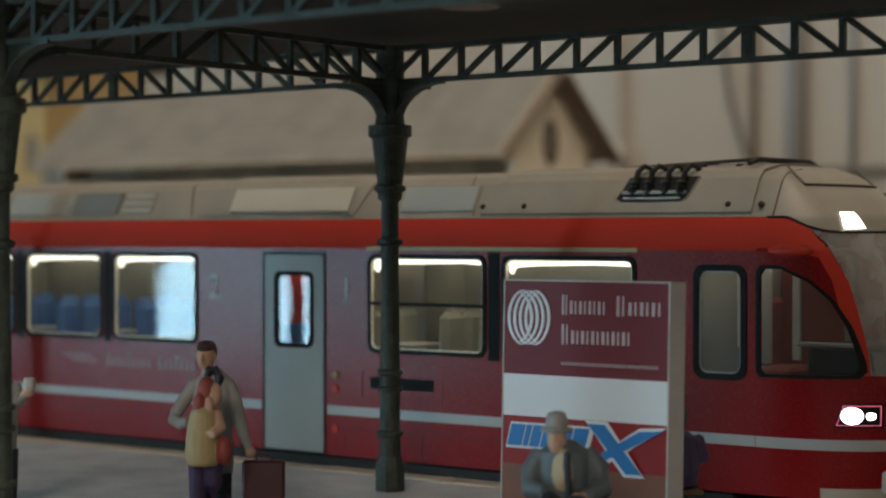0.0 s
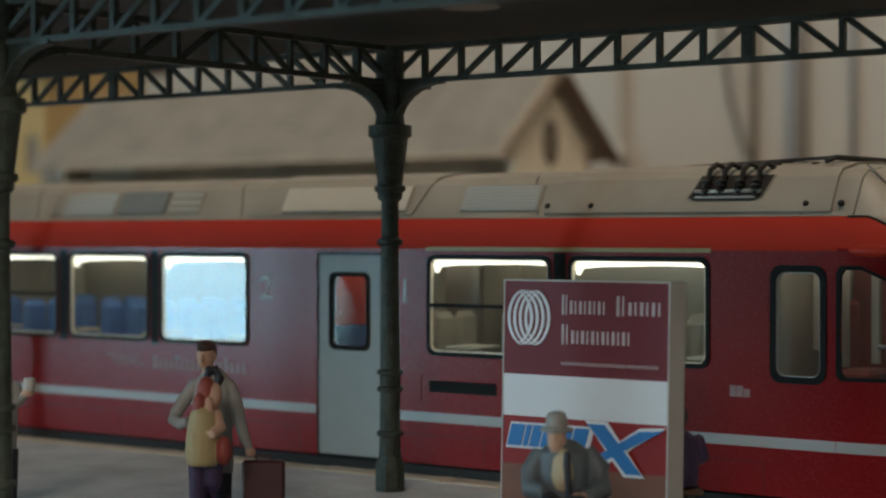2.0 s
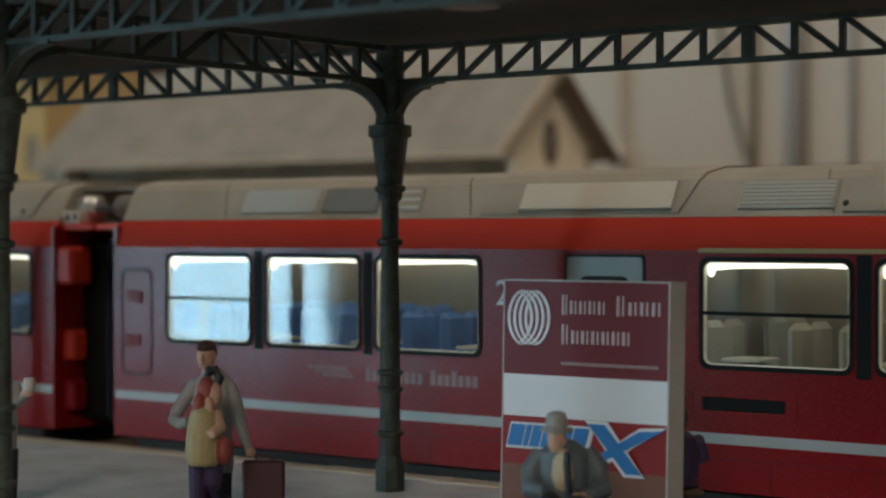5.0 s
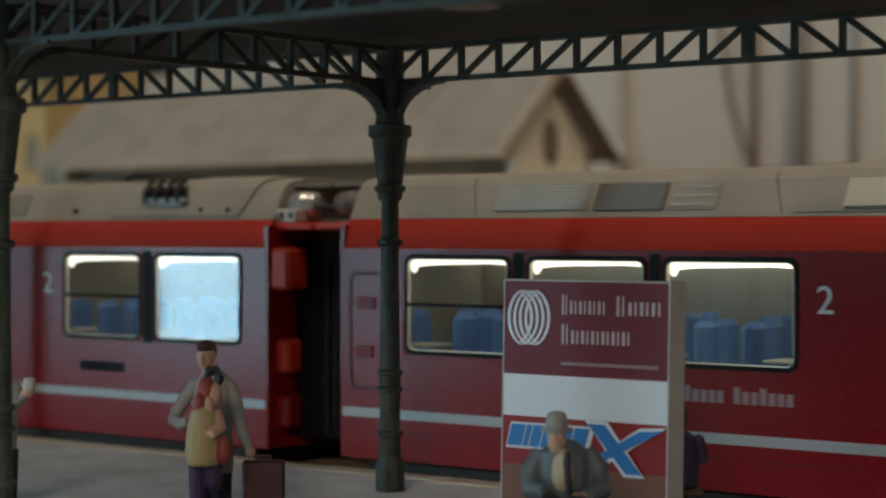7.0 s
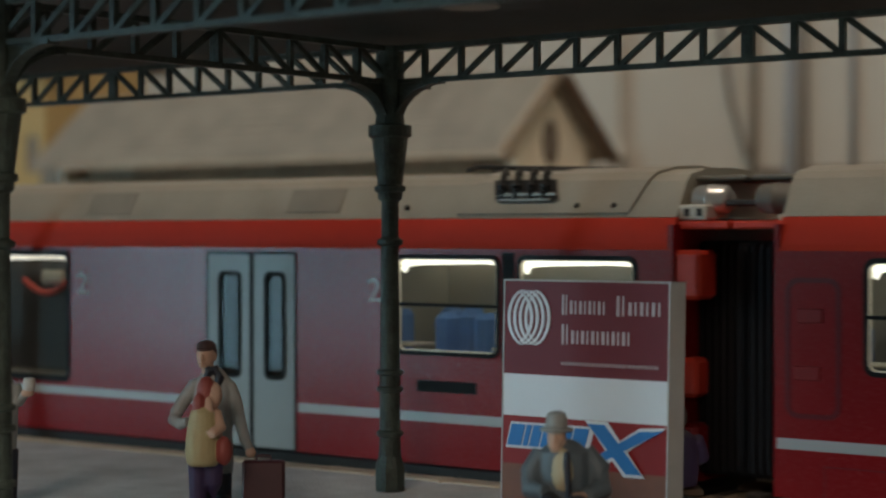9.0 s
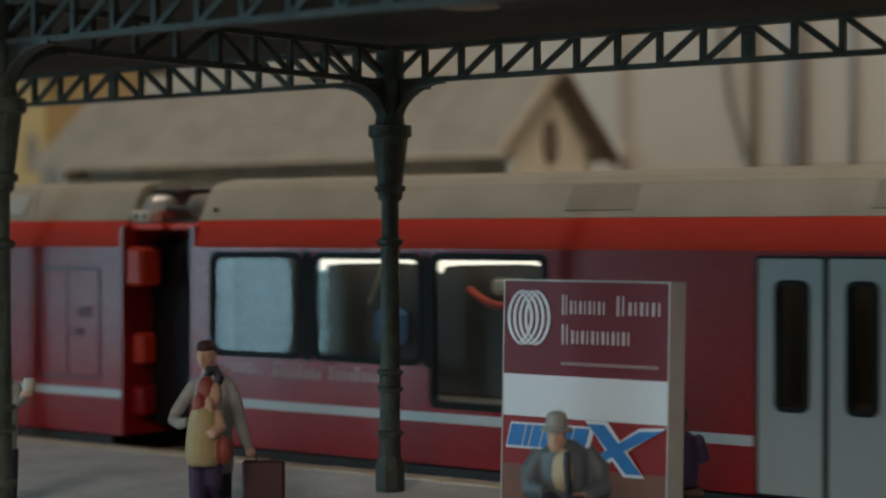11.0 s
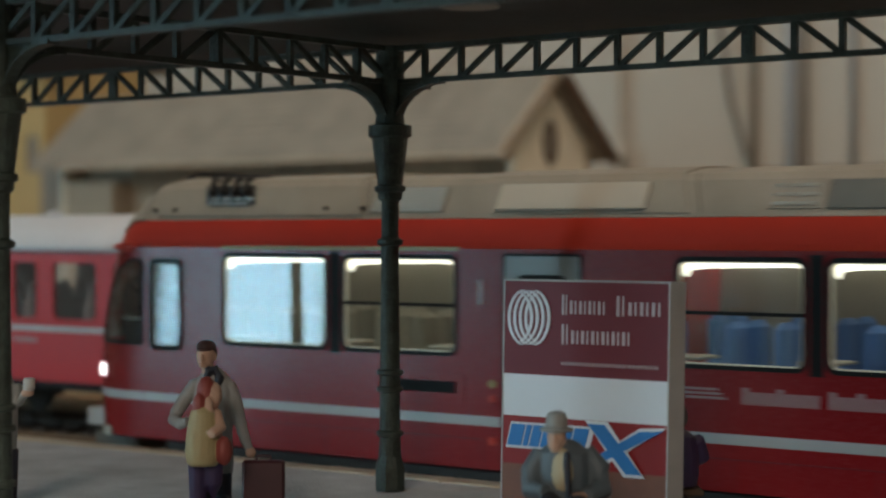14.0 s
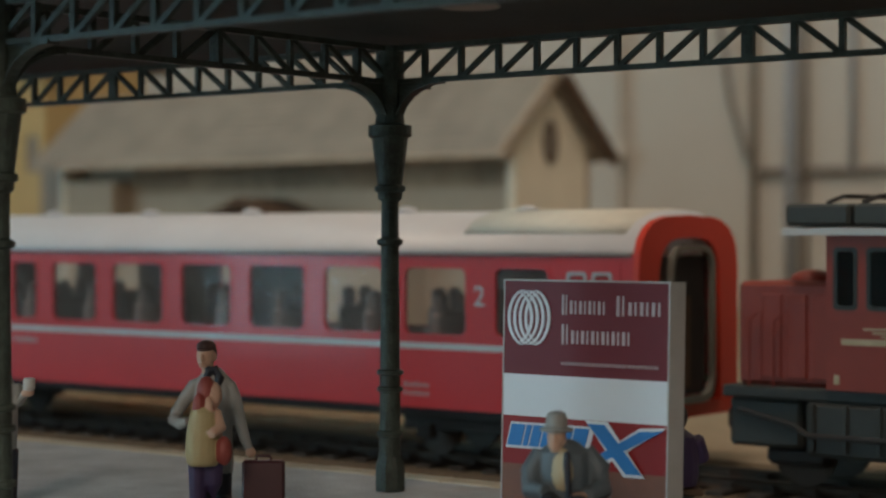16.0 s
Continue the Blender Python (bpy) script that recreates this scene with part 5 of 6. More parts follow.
    bars(c, -17.9, -17.3, 0.62, 0.70, [1.0], y=yo)
    bars(c, -17.9, -17.3, 0.50, 0.57, [1.0], y=yo)
    b = B()
    box(b, xl + 0.5, xr - 0.6, CY - 1.1, CY + 1.1, 0.16, 0.32, 0.02)
    put("underframe", b, BLACK, c)
    for x in (-29.0, -17.0):
        b = B()
        for s in (-1, 1):
            box(b, x - 1.25, x + 1.25, CY + s * 0.85 - 0.06, CY + s * 0.85 + 0.06, -0.05, 0.16, 0.03)
            for dx in (-0.8, 0.8):
                box(b, x + dx - 0.16, x + dx + 0.16, CY + s * 0.9 - 0.08, CY + s * 0.9 + 0.08, -0.18, 0.06, 0.03)
        bo = put("bogie", b, BLACK, c)
        for dx in (-0.8, 0.8):
            for s in (-1, 1):
                b = B()
                lathe(b, [(0.2, -0.06), (0.36, -0.06), (0.36, 0.03), (0.39, 0.06), (0.2, 0.06)], 18)
                bmesh.ops.rotate(b, verts=b.verts, cent=(0, 0, 0), matrix=Matrix.Rotation(radians(90), 3, "X"))
                bmesh.ops.translate(b, verts=b.verts, vec=(x + dx, CY + s * 0.52, RAILZ + 0.36))
                put("wheel", b, RAIL, bo)
    return c


coach()


def loco():
    c = placed("shunting_locomotive", -9.5, CY, RAILZ, "orange-red shunting locomotive with dark roof boxes", "locomotive")
    yo = CY - 1.28
    b = B()
    box(b, -12.45, -11.06, CY - 1.05, CY + 1.05, 0.9, 2.26, 0.06)
    h = put("hood", b, LOCO_RED, c, "faded orange-red engine hood")
    for k in range(3):
        b = B()
        box(b, -12.1 + 0.36 * k, -11.80 + 0.36 * k, CY - 1.075, CY - 1.03, 1.0, 2.1, 0.015)
        put("hood_door", b, LOCO_RED, h)
    b = B()
    blob(b, (-11.75, CY - 0.3, 2.28), (0.28, 0.3, 0.13))
    blob(b, (-11.4, CY + 0.2, 2.27), (0.24, 0.3, 0.08))
    put("hood_cover", b, LOCO_RED, h)
    b = B()
    wins = [(-10.93, -10.66, 1.95, 2.68), (-10.48, -9.75, 1.95, 2.68), (-9.55, -8.8, 1.95, 2.68)]
    sheet(b, -11.06, -7.2, 0.9, 2.86, wins, yo, yo + 0.06)
    cabin = put("cab", b, LOCO_RED, c, "orange-red cab with side windows")
    for q in ((-11.06, -11.0, yo + 0.06, CY + 1.28), (-7.26, -7.2, yo + 0.06, CY + 1.28), (-11.0, -7.26, CY + 1.22, CY + 1.28)):
        b = B()
        box(b, *q, 0.9, 2.86)
        put("cab_wall", b, LOCO_RED, cabin)
    for a, e, z0, z1 in wins:
        b = B()
        ring(b, rounded(a - 0.03, e + 0.03, z0 - 0.03, z1 + 0.03, 0.06), rounded(a + 0.02, e - 0.02, z0 + 0.02, z1 - 0.02, 0.04), yo - 0.012, yo + 0.03)
        w = put("window", b, LOCO_GREY, cabin)
        pane("pane", skin(rounded(a, e, z0, z1, 0.05), yo + 0.02), LOCO_GLASS, w)
    b = B()
    extrude_profile(b, [(CY - 1.4, 2.86), (CY - 1.4, 2.95), (CY, 3.02), (CY + 1.4, 2.95), (CY + 1.4, 2.86)], -11.62, -6.9)
    r = put("roof", b, STRIPE, c, "pale grey cab roof with overhang")
    for k in range(3):
        b = B()
        box(b, -11.60 + 0.95 * k, -10.70 + 0.95 * k, CY - 1.38, CY + 1.38, 2.98, 3.26, 0.04)
        put("roof_box", b, LOCO_GREY, r, "dark grey roof box")
    b = B()
    for k in range(4):
        tube(b, [(-11.2 + 0.5 * k, CY - 1.0, 3.27), (-11.0 + 0.5 * k, CY - 0.9, 3.36), (-10.8 + 0.5 * k, CY + 0.8, 3.36), (-10.6 + 0.5 * k, CY + 0.9, 3.27)], 0.03)
    put("roof_pipe", b, BLACK, r)
    b = B()
    box(b, -10.85, -7.6, yo - 0.006, yo + 0.01, 1.48, 1.56)
    put("stripe", b, CREAM, c, "cream side stripe")
    bars(c, -10.55, -9.2, 1.58, 1.72, [1.0], y=yo, m=CREAM, name="emblem")
    bars(c, -10.95, -10.8, 0.98, 1.1, [1.0], y=yo, m=CREAM)
    b = B()
    box(b, -12.6, -6.6, CY - 1.2, CY + 1.2, 0.74, 0.9, 0.02)
    box(b, -11.4, -7.4, CY - 1.22, CY + 1.15, 0.02, 0.74, 0.06)
    box(b, -12.55, -11.5, CY - 1.1, CY + 1.1, 0.1, 0.74, 0.05)
    put("frame", b, LOCO_GREY, c, "dark grey-green frame")
    for x in (-11.7, -9.9, -8.1):
        for s in (-1, 1):
            b = B()
            lathe(b, [(0.2, -0.06), (0.42, -0.06), (0.42, 0.03), (0.45, 0.06), (0.2, 0.06)], 20)
            bmesh.ops.rotate(b, verts=b.verts, cent=(0, 0, 0), matrix=Matrix.Rotation(radians(90), 3, "X"))
            bmesh.ops.translate(b, verts=b.verts, vec=(x, CY + s * 0.55, RAILZ + 0.42))
            put("wheel", b, RAIL, c)
        b = B()
        box(b, x - 0.45, x + 0.45, CY - 0.85, CY - 0.7, -0.15, 0.1, 0.06)
        put("axle_box", b, BLACK, c)
    for k in range(9):
        b = B()
        xa = -11.3 + 0.46 * k
        box(b, xa, xa + 0.06, CY - 1.26, CY - 1.2, 0.1, 0.72, 0.01)
        put("frame_rib", b, LOCO_GREY, c)
    b = B()
    tube(b, [(-12.4, CY - 1.14, 0.58), (-11.6, CY - 1.16, 0.42), (-11.3, CY - 1.28, 0.30), (-7.6, CY - 1.28, 0.30)], 0.035)
    put("brake_pipe", b, BLACK, c)
    for xa in (-12.2, -11.85):
        b = B()
        tube(b, [(xa, CY - 1.2, 0.9), (xa, CY - 1.2, 1.75), (xa + 0.1, CY - 1.15, 1.85)], 0.02)
        put("grab_rail", b, LOCO_RED, c)
    b = B()
    box(b, -13.1, -12.55, CY - 0.18, CY + 0.18, 0.2, 0.5, 0.04)
    put("coupler", b, BLACK, c)
    return c


loco()

# ---- buildings behind ----
def shed():
    x0, x1, y0, y1 = -58.0, -36.1, 50.0, 54.7
    h = placed("goods_shed", (x0 + x1) / 2, 52.3, GROUND, "long plastered shed with a low grey slate roof", "building")
    ez, rz, ym = 5.97, 8.05, 52.35
    b = B()
    openings = [(-48.4, -45.4, GROUND, 3.2)]
    wy = y0 + 1.3
    sheet(b, x0, x1 - 0.3, GROUND - 0.05, ez, openings, wy, wy + 0.3)
    put("wall", b, PLASTER, h, "pale plastered long wall")
    # brown slab in place of the shaded recess at the shed's end
    b = B()
    box(b, x0 - 2.2, x0 - 0.02, wy - 0.1, wy + 0.3, GROUND - 0.05, ez - 0.05)
    put("end_shade", b, PIPE_DARK, h, "brown slab for shade in the end recess")
    b = B()
    box(b, x0 + 0.02, x0 + 2.9, wy - 0.9, wy - 0.02, GROUND - 0.05, 4.9, 0.03)
    put("pier", b, PLASTER, h)
    # brown strips on the wall draw the shadow cast by the eaves
    for k in range(12):
        b = B()
        xa = -54.9 + 1.5 * k
        box(b, xa, xa + 1.46, wy - 0.06, wy - 0.005, 4.45, ez - 0.1, 0.01)
        put("eaves_board", b, EAVES_SHADE, h)
    b = B()
    sheet(b, x0, x1, GROUND - 0.05, ez, [], y1 - 0.3, y1)
    put("wall", b, PLASTER, h)
    # gables get the lit plaster tone, the long walls the darker one
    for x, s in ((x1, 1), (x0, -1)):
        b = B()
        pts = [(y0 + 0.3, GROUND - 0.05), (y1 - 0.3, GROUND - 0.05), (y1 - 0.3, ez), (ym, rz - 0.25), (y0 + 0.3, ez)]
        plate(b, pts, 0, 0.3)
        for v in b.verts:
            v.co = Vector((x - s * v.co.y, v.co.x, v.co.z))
        g = put("gable_wall", b, GABLE_LIT, h, "plastered gable, painted paler as the lit side")
        b = B()
        ring(b, [(52.3 + 0.42 * math.cos(k * math.pi / 8), 5.9 + 0.75 * math.sin(k * math.pi / 8)) for k in range(16)], [(52.3 + 0.3 * math.cos(k * math.pi / 8), 5.9 + 0.6 * math.sin(k * math.pi / 8)) for k in range(16)], -0.06, 0.05)
        for v in b.verts:
            v.co = Vector((x - s * v.co.y, v.co.x, v.co.z))
        w = put("window", b, TIMBER, g, "dark oval gable window")
        b = B()
        plate(b, [(52.3 + 0.3 * math.cos(k * math.pi / 8), 5.9 + 0.6 * math.sin(k * math.pi / 8)) for k in range(16)], -0.02, 0.02)
        for v in b.verts:
            v.co = Vector((x - s * v.co.y, v.co.x, v.co.z))
        put("pane", b, PIPE_DARK, w)
    for s, ye in ((-1, y0), (1, y1)):
        b = B()
        slope = 0.85
        over = 0.75
        ya = ye + s * over
        za = ez - slope * over
        extrude_profile(b, [(ym, rz), (ya, za), (ya, za + 0.22), (ym, rz + 0.24)], x0 - 0.5, x1 + (0.5 if s > 0 else 0.15))
        rf = put("roof", b, ROOF_TILE, h, "weathered grey-brown roof slope")
        for xx in (x1 + (0.5 if s > 0 else 0.15),):
            b = B()
            bar(b, (xx + 0.06, ym, rz + 0.02), (xx + 0.06, ya, za + 0.02), 0.14, 0.42)
            put("verge_board", b, TIMBER if s > 0 else PLASTER, rf)
        if s < 0:
            b = B()
            bar(b, (x0 + 1.2, ya - 0.06, za + 0.08), (x1 + 0.4, ya - 0.06, za + 0.08), 0.12, 0.15)
            put("gutter", b, PLASTER, rf, "pale eaves gutter")
            # courses of slates
            for i in range(9):
                f = (i + 0.5) / 9
                y, z = ya + (ym - ya) * f, za + (rz - za) * f + 0.24
                b = B()
                rnd = random.Random(i)
                x = x0 - 0.5
                while x < x1 + 0.7:
                    w = rnd.uniform(0.5, 0.9)
                    box(b, x, min(x + w - 0.02, x1 + 0.5), y - 0.02, y + 0.02, z - 0.05, z + rnd.uniform(0.0, 0.02))
                    x += w
                ob = put("slate_course", b, ROOF_TILE, rf)
                ob["kind"] = "stuff"
    # dark porch gable over the loading door
    b = B()
    for s in (-1, 1):
        bar(b, (-46.9, 50.0, 4.05), (-46.9 + s * 3.1, 50.0, 2.9), 2.5, 0.22)
    put("porch_roof", b, TIMBER, h, "dark brown porch gable")
    b = B()
    box(b, -48.3, -45.5, 51.45, 51.55, GROUND, 3.2)
    put("loading_door", b, TIMBER, h)
    b = B()
    box(b, -54.0, -40.4, 49.5, 51.28, GROUND, 2.5, 0.05)
    put("loading_ramp", b, PLASTER, h)
    return h


shed()


def yellow_house():
    h = placed("yellow_house", -69.7, 58, GROUND, "ochre yellow house with a dark window", "building")
    b = B()
    sheet(b, -73.7, -65.6, GROUND - 0.05, 10.5, [(-66.9, -66.0, 5.6, 7.2), (-70.3, -69.2, 5.2, 7.2)], 56, 56.3)
    box(b, -65.9, -65.6, 56.3, 62, GROUND - 0.05, 10.5)
    box(b, -73.7, -73.4, 56.3, 62, GROUND - 0.05, 10.5)
    put("wall", b, YELLOW_WALL, h, "ochre plaster wall")
    for a in (-66.9, -70.3):
        b = B()
        box(b, a, a + 1.1, 56.12, 56.2, 5.2, 7.2)
        put("window", b, PIPE_DARK, h)
    b = B()
    extrude_profile(b, [(55.2, 10.2), (59, 13.2), (62.8, 10.2), (62.8, 10.5), (59, 13.6), (55.2, 10.5)], -74.7, -64.7)
    put("roof", b, ROOF_TILE, h)
    return h


yellow_house()

# pipes and ledge on the room wall
for x, w, z0, m, lab in ((-40.7, 0.34, GROUND, PIPE_DARK, "brown upright pipe on the wall"), (-38.85, 0.62, GROUND, PIPE_GREY, "blue-grey upright pipe on the wall"), (-38.2, 0.26, GROUND, PIPE_DARK, "thin brown pipe on the wall"), (-36.0, 0.3, 5.6, PIPE_GREY, "thin grey pipe on the wall")):
    b = B()
    lathe(b, [(w / 2, z0 - 0.05), (w / 2, 26)], 14, x, 74.6)
    ob = solo("wall_pipe", b, m, lab, "pipe", (x, 74.6, z0), "", True, "pipes on the wall")
b = B()
box(b, -40.6, -20, 74.55, 75.0, 5.45, 5.75, 0.05)
solo("wall_ledge", b, PIPE_DARK, "brown horizontal ledge on the wall", "ledge", (-30, 74.8, 5.45))
b = B()
tube(b, [(-40.8, 74.3, 6.2), (-41.6, 74.3, 8.6), (-42.3, 74.3, 12.5)], 0.16, 8)
solo("wall_brace", b, PIPE_DARK, "slanting brown brace on the wall", "brace", (-41, 74.3, 6.2))
b = B()
lathe(b, [(0.25, 0), (0.25, 26)], 10, -47.6, 74.4)
blob(b, (-47.3, 74.1, 6.6), (0.42, 0.3, 0.5))
solo("wall_post", b, WALL_PAINT, "pale post with a dark knob against the wall", "post", (-47.6, 74.4, 0))


# ---- advertising board ----
def board():
    s_ = placed("advertising_board", -10.0, 15.14, 0, "dark red advertising board with white band and blue lettering", "sign")
    x0, x1 = -10.93, -9.07
    zones = [(1.53, 2.43, SIGN_RED), (1.13, 1.53, SIGN_WHITE), (0.67, 1.13, SIGN_RED2), (0.06, 0.67, ORANGE_WOOD)]
    b = B()
    box(b, x0, x1, 15.012, 15.29, 0.0, 2.43, 0.012)
    put("board_body", b, SIGN_SIDE, s_, "grey board core and edge")
    for z0, z1, m in zones:
        b = B()
        box(b, x0 + 0.006, x1 - 0.006, 15.0, 15.02, z0, z1)
        put("poster_panel", b, m, s_, {SIGN_RED: "dark red upper field", SIGN_WHITE: "white band", SIGN_RED2: "red lower field", ORANGE_WOOD: "orange-brown foot of the poster"}[m])
    for q in ((x0 - 0.004, x0 + 0.010, 14.994, 15.03, 0.1, 2.43), (x0, x1, 14.996, 15.29, 2.424, 2.440), (x1 - 0.010, x1 + 0.004, 14.994, 15.03, 0.1, 2.43)):
        b = B()
        box(b, *q)
        put("board_edge", b, SIGN_SIDE, s_, "worn pale edge")
    # round emblem of upright arcs
    cx, cz, rx, rz = -10.63, 2.075, 0.235, 0.268
    for side in (-1, 1):
        for k in range(4):
            out_x = cx + side * (rx - 0.066 * k)
            pts = []
            for i in range(13):
                a = radians(-80 + 160 * i / 12)
                pts.append((out_x - side * 0.20 * (1 - math.cos(a)), cz + rz * (1 - 0.02 * k) * math.sin(a)))
            w = 0.017
            y = 14.990 - 0.0012 * (k + (4 if side > 0 else 0))
            b = B()
            plate(b, [(x - w, z) for x, z in pts] + [(x + w, z) for x, z in pts[::-1]], y, 15.0)
            put("emblem_arc", b, SIGN_WHITE, s_)
    def word(x0, x1, z0, z1, n, m=SIGN_LETTER, lean=0.0, name="lettering"):
        for i in range(n):
            a = x0 + (x1 - x0) * i / n
            w = (x1 - x0) / n
            b = B()
            plate(b, [(a, z0), (a + 0.26 * w, z0), (a + 0.26 * w, z1), (a, z1)], 14.992, 15.0)
            plate(b, [(a + 0.52 * w, z0), (a + 0.68 * w, z0), (a + 0.68 * w, z1), (a + 0.52 * w, z1)], 14.992, 15.0)
            put(name, b, m, s_)
    for cap, rest, z in (((-10.25, -10.17), (-10.16, -9.74, 4), 2.12), ((-9.64, -9.52), (-9.51, -9.13, 3), 2.12), ((-10.25, -10.15), (-10.14, -9.46, 6), 1.84)):
        word(*cap, z - 0.01, z + 0.18, 1)
        word(*rest[:2], z, z + 0.125, rest[2])
    word(-10.25, -9.17, 1.635, 1.665, 22)
    # lower word: blue blocks with a large cross, edged white
    b = B()
    plate(b, [(-10.88, 0.82), (-9.93, 0.82), (-9.86, 1.07), (-10.82, 1.07)], 14.992, 15.0)
    w = put("lettering", b, SIGN_WHITE, s_)
    x = -10.86
    for wd in (0.16, 0.06, 0.11, 0.11, 0.2, 0.16):
        b = B()
        plate(b, [(x, 0.845), (x + wd, 0.845), (x + wd + 0.055, 1.05), (x + 0.055, 1.05)], 14.984, 14.993)
        put("letter_block", b, SIGN_BLUE, w)
        x += wd + 0.018
    for m, g, y in ((SIGN_WHITE, 0.028, 14.978), (SIGN_BLUE, 0.0, 14.970)):
        b = B()
        plate(b, [(-9.93 - g, 1.10 + g), (-9.74 + g, 1.10 + g), (-9.33 + g, 0.66 - g), (-9.50 - g, 0.66 - g)], y, y + 0.007)
        plate(b, [(-9.10 + g, 1.08 + g), (-9.36, 1.06 + g), (-9.98 - g, 0.72 - g), (-9.82 + g, 0.72 - g)], y - 0.0015, y + 0.0055)
        put("letter_cross", b, m, w)
    s_.matrix_world = s_.matrix_world @ pose(0, 0, 0, -1.6, 0, 0)
    return s_


board()
from mathutils.bvhtree import BVHTree

# ---- figures on the platform: painted model dolls, each one plain shape ----
def doll(name, bm, mats, label, x, y, rz=37.8):
    """Melts the shapes into one body, keeps the paint of the nearest shape."""
    src = bpy.data.meshes.new("shape")
    tidy(bm).to_mesh(src)
    tree = BVHTree.FromBMesh(bm)
    bm.faces.ensure_lookup_table()
    paint = [f.material_index for f in bm.faces]
    bm.free()
    tmp = new("shape", src)
    r = tmp.modifiers.new("melt", "REMESH")
    r.mode, r.voxel_size = "VOXEL", 0.013
    sm = tmp.modifiers.new("smooth", "SMOOTH")
    sm.iterations, sm.factor = 3, 0.5
    me = bpy.data.meshes.new_from_object(tmp.evaluated_get(bpy.context.evaluated_depsgraph_get()))
    bpy.data.objects.remove(tmp)
    me.name = name
    me.materials.clear()
    for m in mats:
        me.materials.append(m)
    for p in me.polygons:
        p.use_smooth = True
        p.material_index = paint[tree.find_nearest(p.center)[2]]
    me.transform(Matrix.Scale(S, 4))
    ob = new(name, me)
    ob.matrix_world = P(x, y, 0, rz)
    return tagged(ob, label, "figurine", "dolls on the platform")


def man_doll():
    b = B()
    m = [COAT_GREY, SKIN, HAIR, NAVY, CREAM]
    tube(b, [(-0.02, 0.02, 0.02), (0.0, 0, 0.5)], [0.10, 0.12], 10, 3)
    tube(b, [(0.17, 0.02, 0.02), (0.15, 0, 0.5)], [0.10, 0.13], 10, 3)
    for fx in (-0.03, 0.18):
        blob(b, (fx, -0.07, 0.05), (0.09, 0.16, 0.05), 3)
    # coat
    lathe(b, [(0.205, 0.33), (0.215, 0.40), (0.20, 0.75), (0.21, 1.0), (0.225, 1.2), (0.19, 1.32), (0.10, 1.42), (0.07, 1.45)], 14, 0.08, 0, 0, 0)
    for v in b.verts:
        if v.co.z > 0.3:
            v.co.y *= 0.72
    # arms: one to the case, one bent to the companion
    tube(b, [(0.12, 0, 1.30), (0.25, 0, 1.24), (0.31, -0.01, 1.10), (0.36, -0.02, 0.88), (0.42, -0.05, 0.68), (0.46, -0.06, 0.59)], [0.07, 0.085, 0.078, 0.07, 0.06, 0.045], 10, 0)
    blob(b, (0.48, -0.06, 0.545), (0.06, 0.05, 0.06), 1)
    tube(b, [(0.02, 0, 1.30), (-0.13, 0, 1.25), (-0.22, -0.02, 1.12), (-0.32, -0.04, 0.96), (-0.34, -0.08, 0.90), (-0.25, -0.18, 0.86), (-0.16, -0.26, 0.9)], [0.07, 0.08, 0.075, 0.072, 0.07, 0.065, 0.045], 10, 0)
    # scarf, neck, head, cap
    tube(b, [(0.0, -0.13, 1.33), (0.04, -0.13, 1.42), (0.11, -0.10, 1.44), (0.16, -0.12, 1.36), (0.13, -0.17, 1.22)], [0.03, 0.045, 0.05, 0.05, 0.03], 8, 3)
    tube(b, [(0.02, 0, 1.36), (0.01, -0.01, 1.50)], 0.068, 10, 1)
    blob(b, (-0.005, -0.02, 1.57), (0.098, 0.115, 0.135), 1, 16)
    blob(b, (-0.03, -0.14, 1.555), (0.026, 0.04, 0.042), 1, 8)
    blob(b, (-0.025, -0.115, 1.48), (0.05, 0.045, 0.03), 1, 8)
    blob(b, (-0.02, -0.09, 1.645), (0.085, 0.07, 0.014), 2, 12)
    blob(b, (0.095, 0.0, 1.56), (0.022, 0.03, 0.04), 1, 8)
    blob(b, (0.0, 0.01, 1.67), (0.108, 0.12, 0.075), 2, 14)
    blob(b, (0.02, 0.05, 1.60), (0.095, 0.09, 0.11), 2, 14)
    for z in (1.14, 0.98, 0.82):
        blob(b, (0.12, -0.165, z), (0.014, 0.014, 0.014), 4, 6)
    return doll("standing_figurine", b, m, "painted model man in a grey coat and dark cap", -14.60, 14.69)


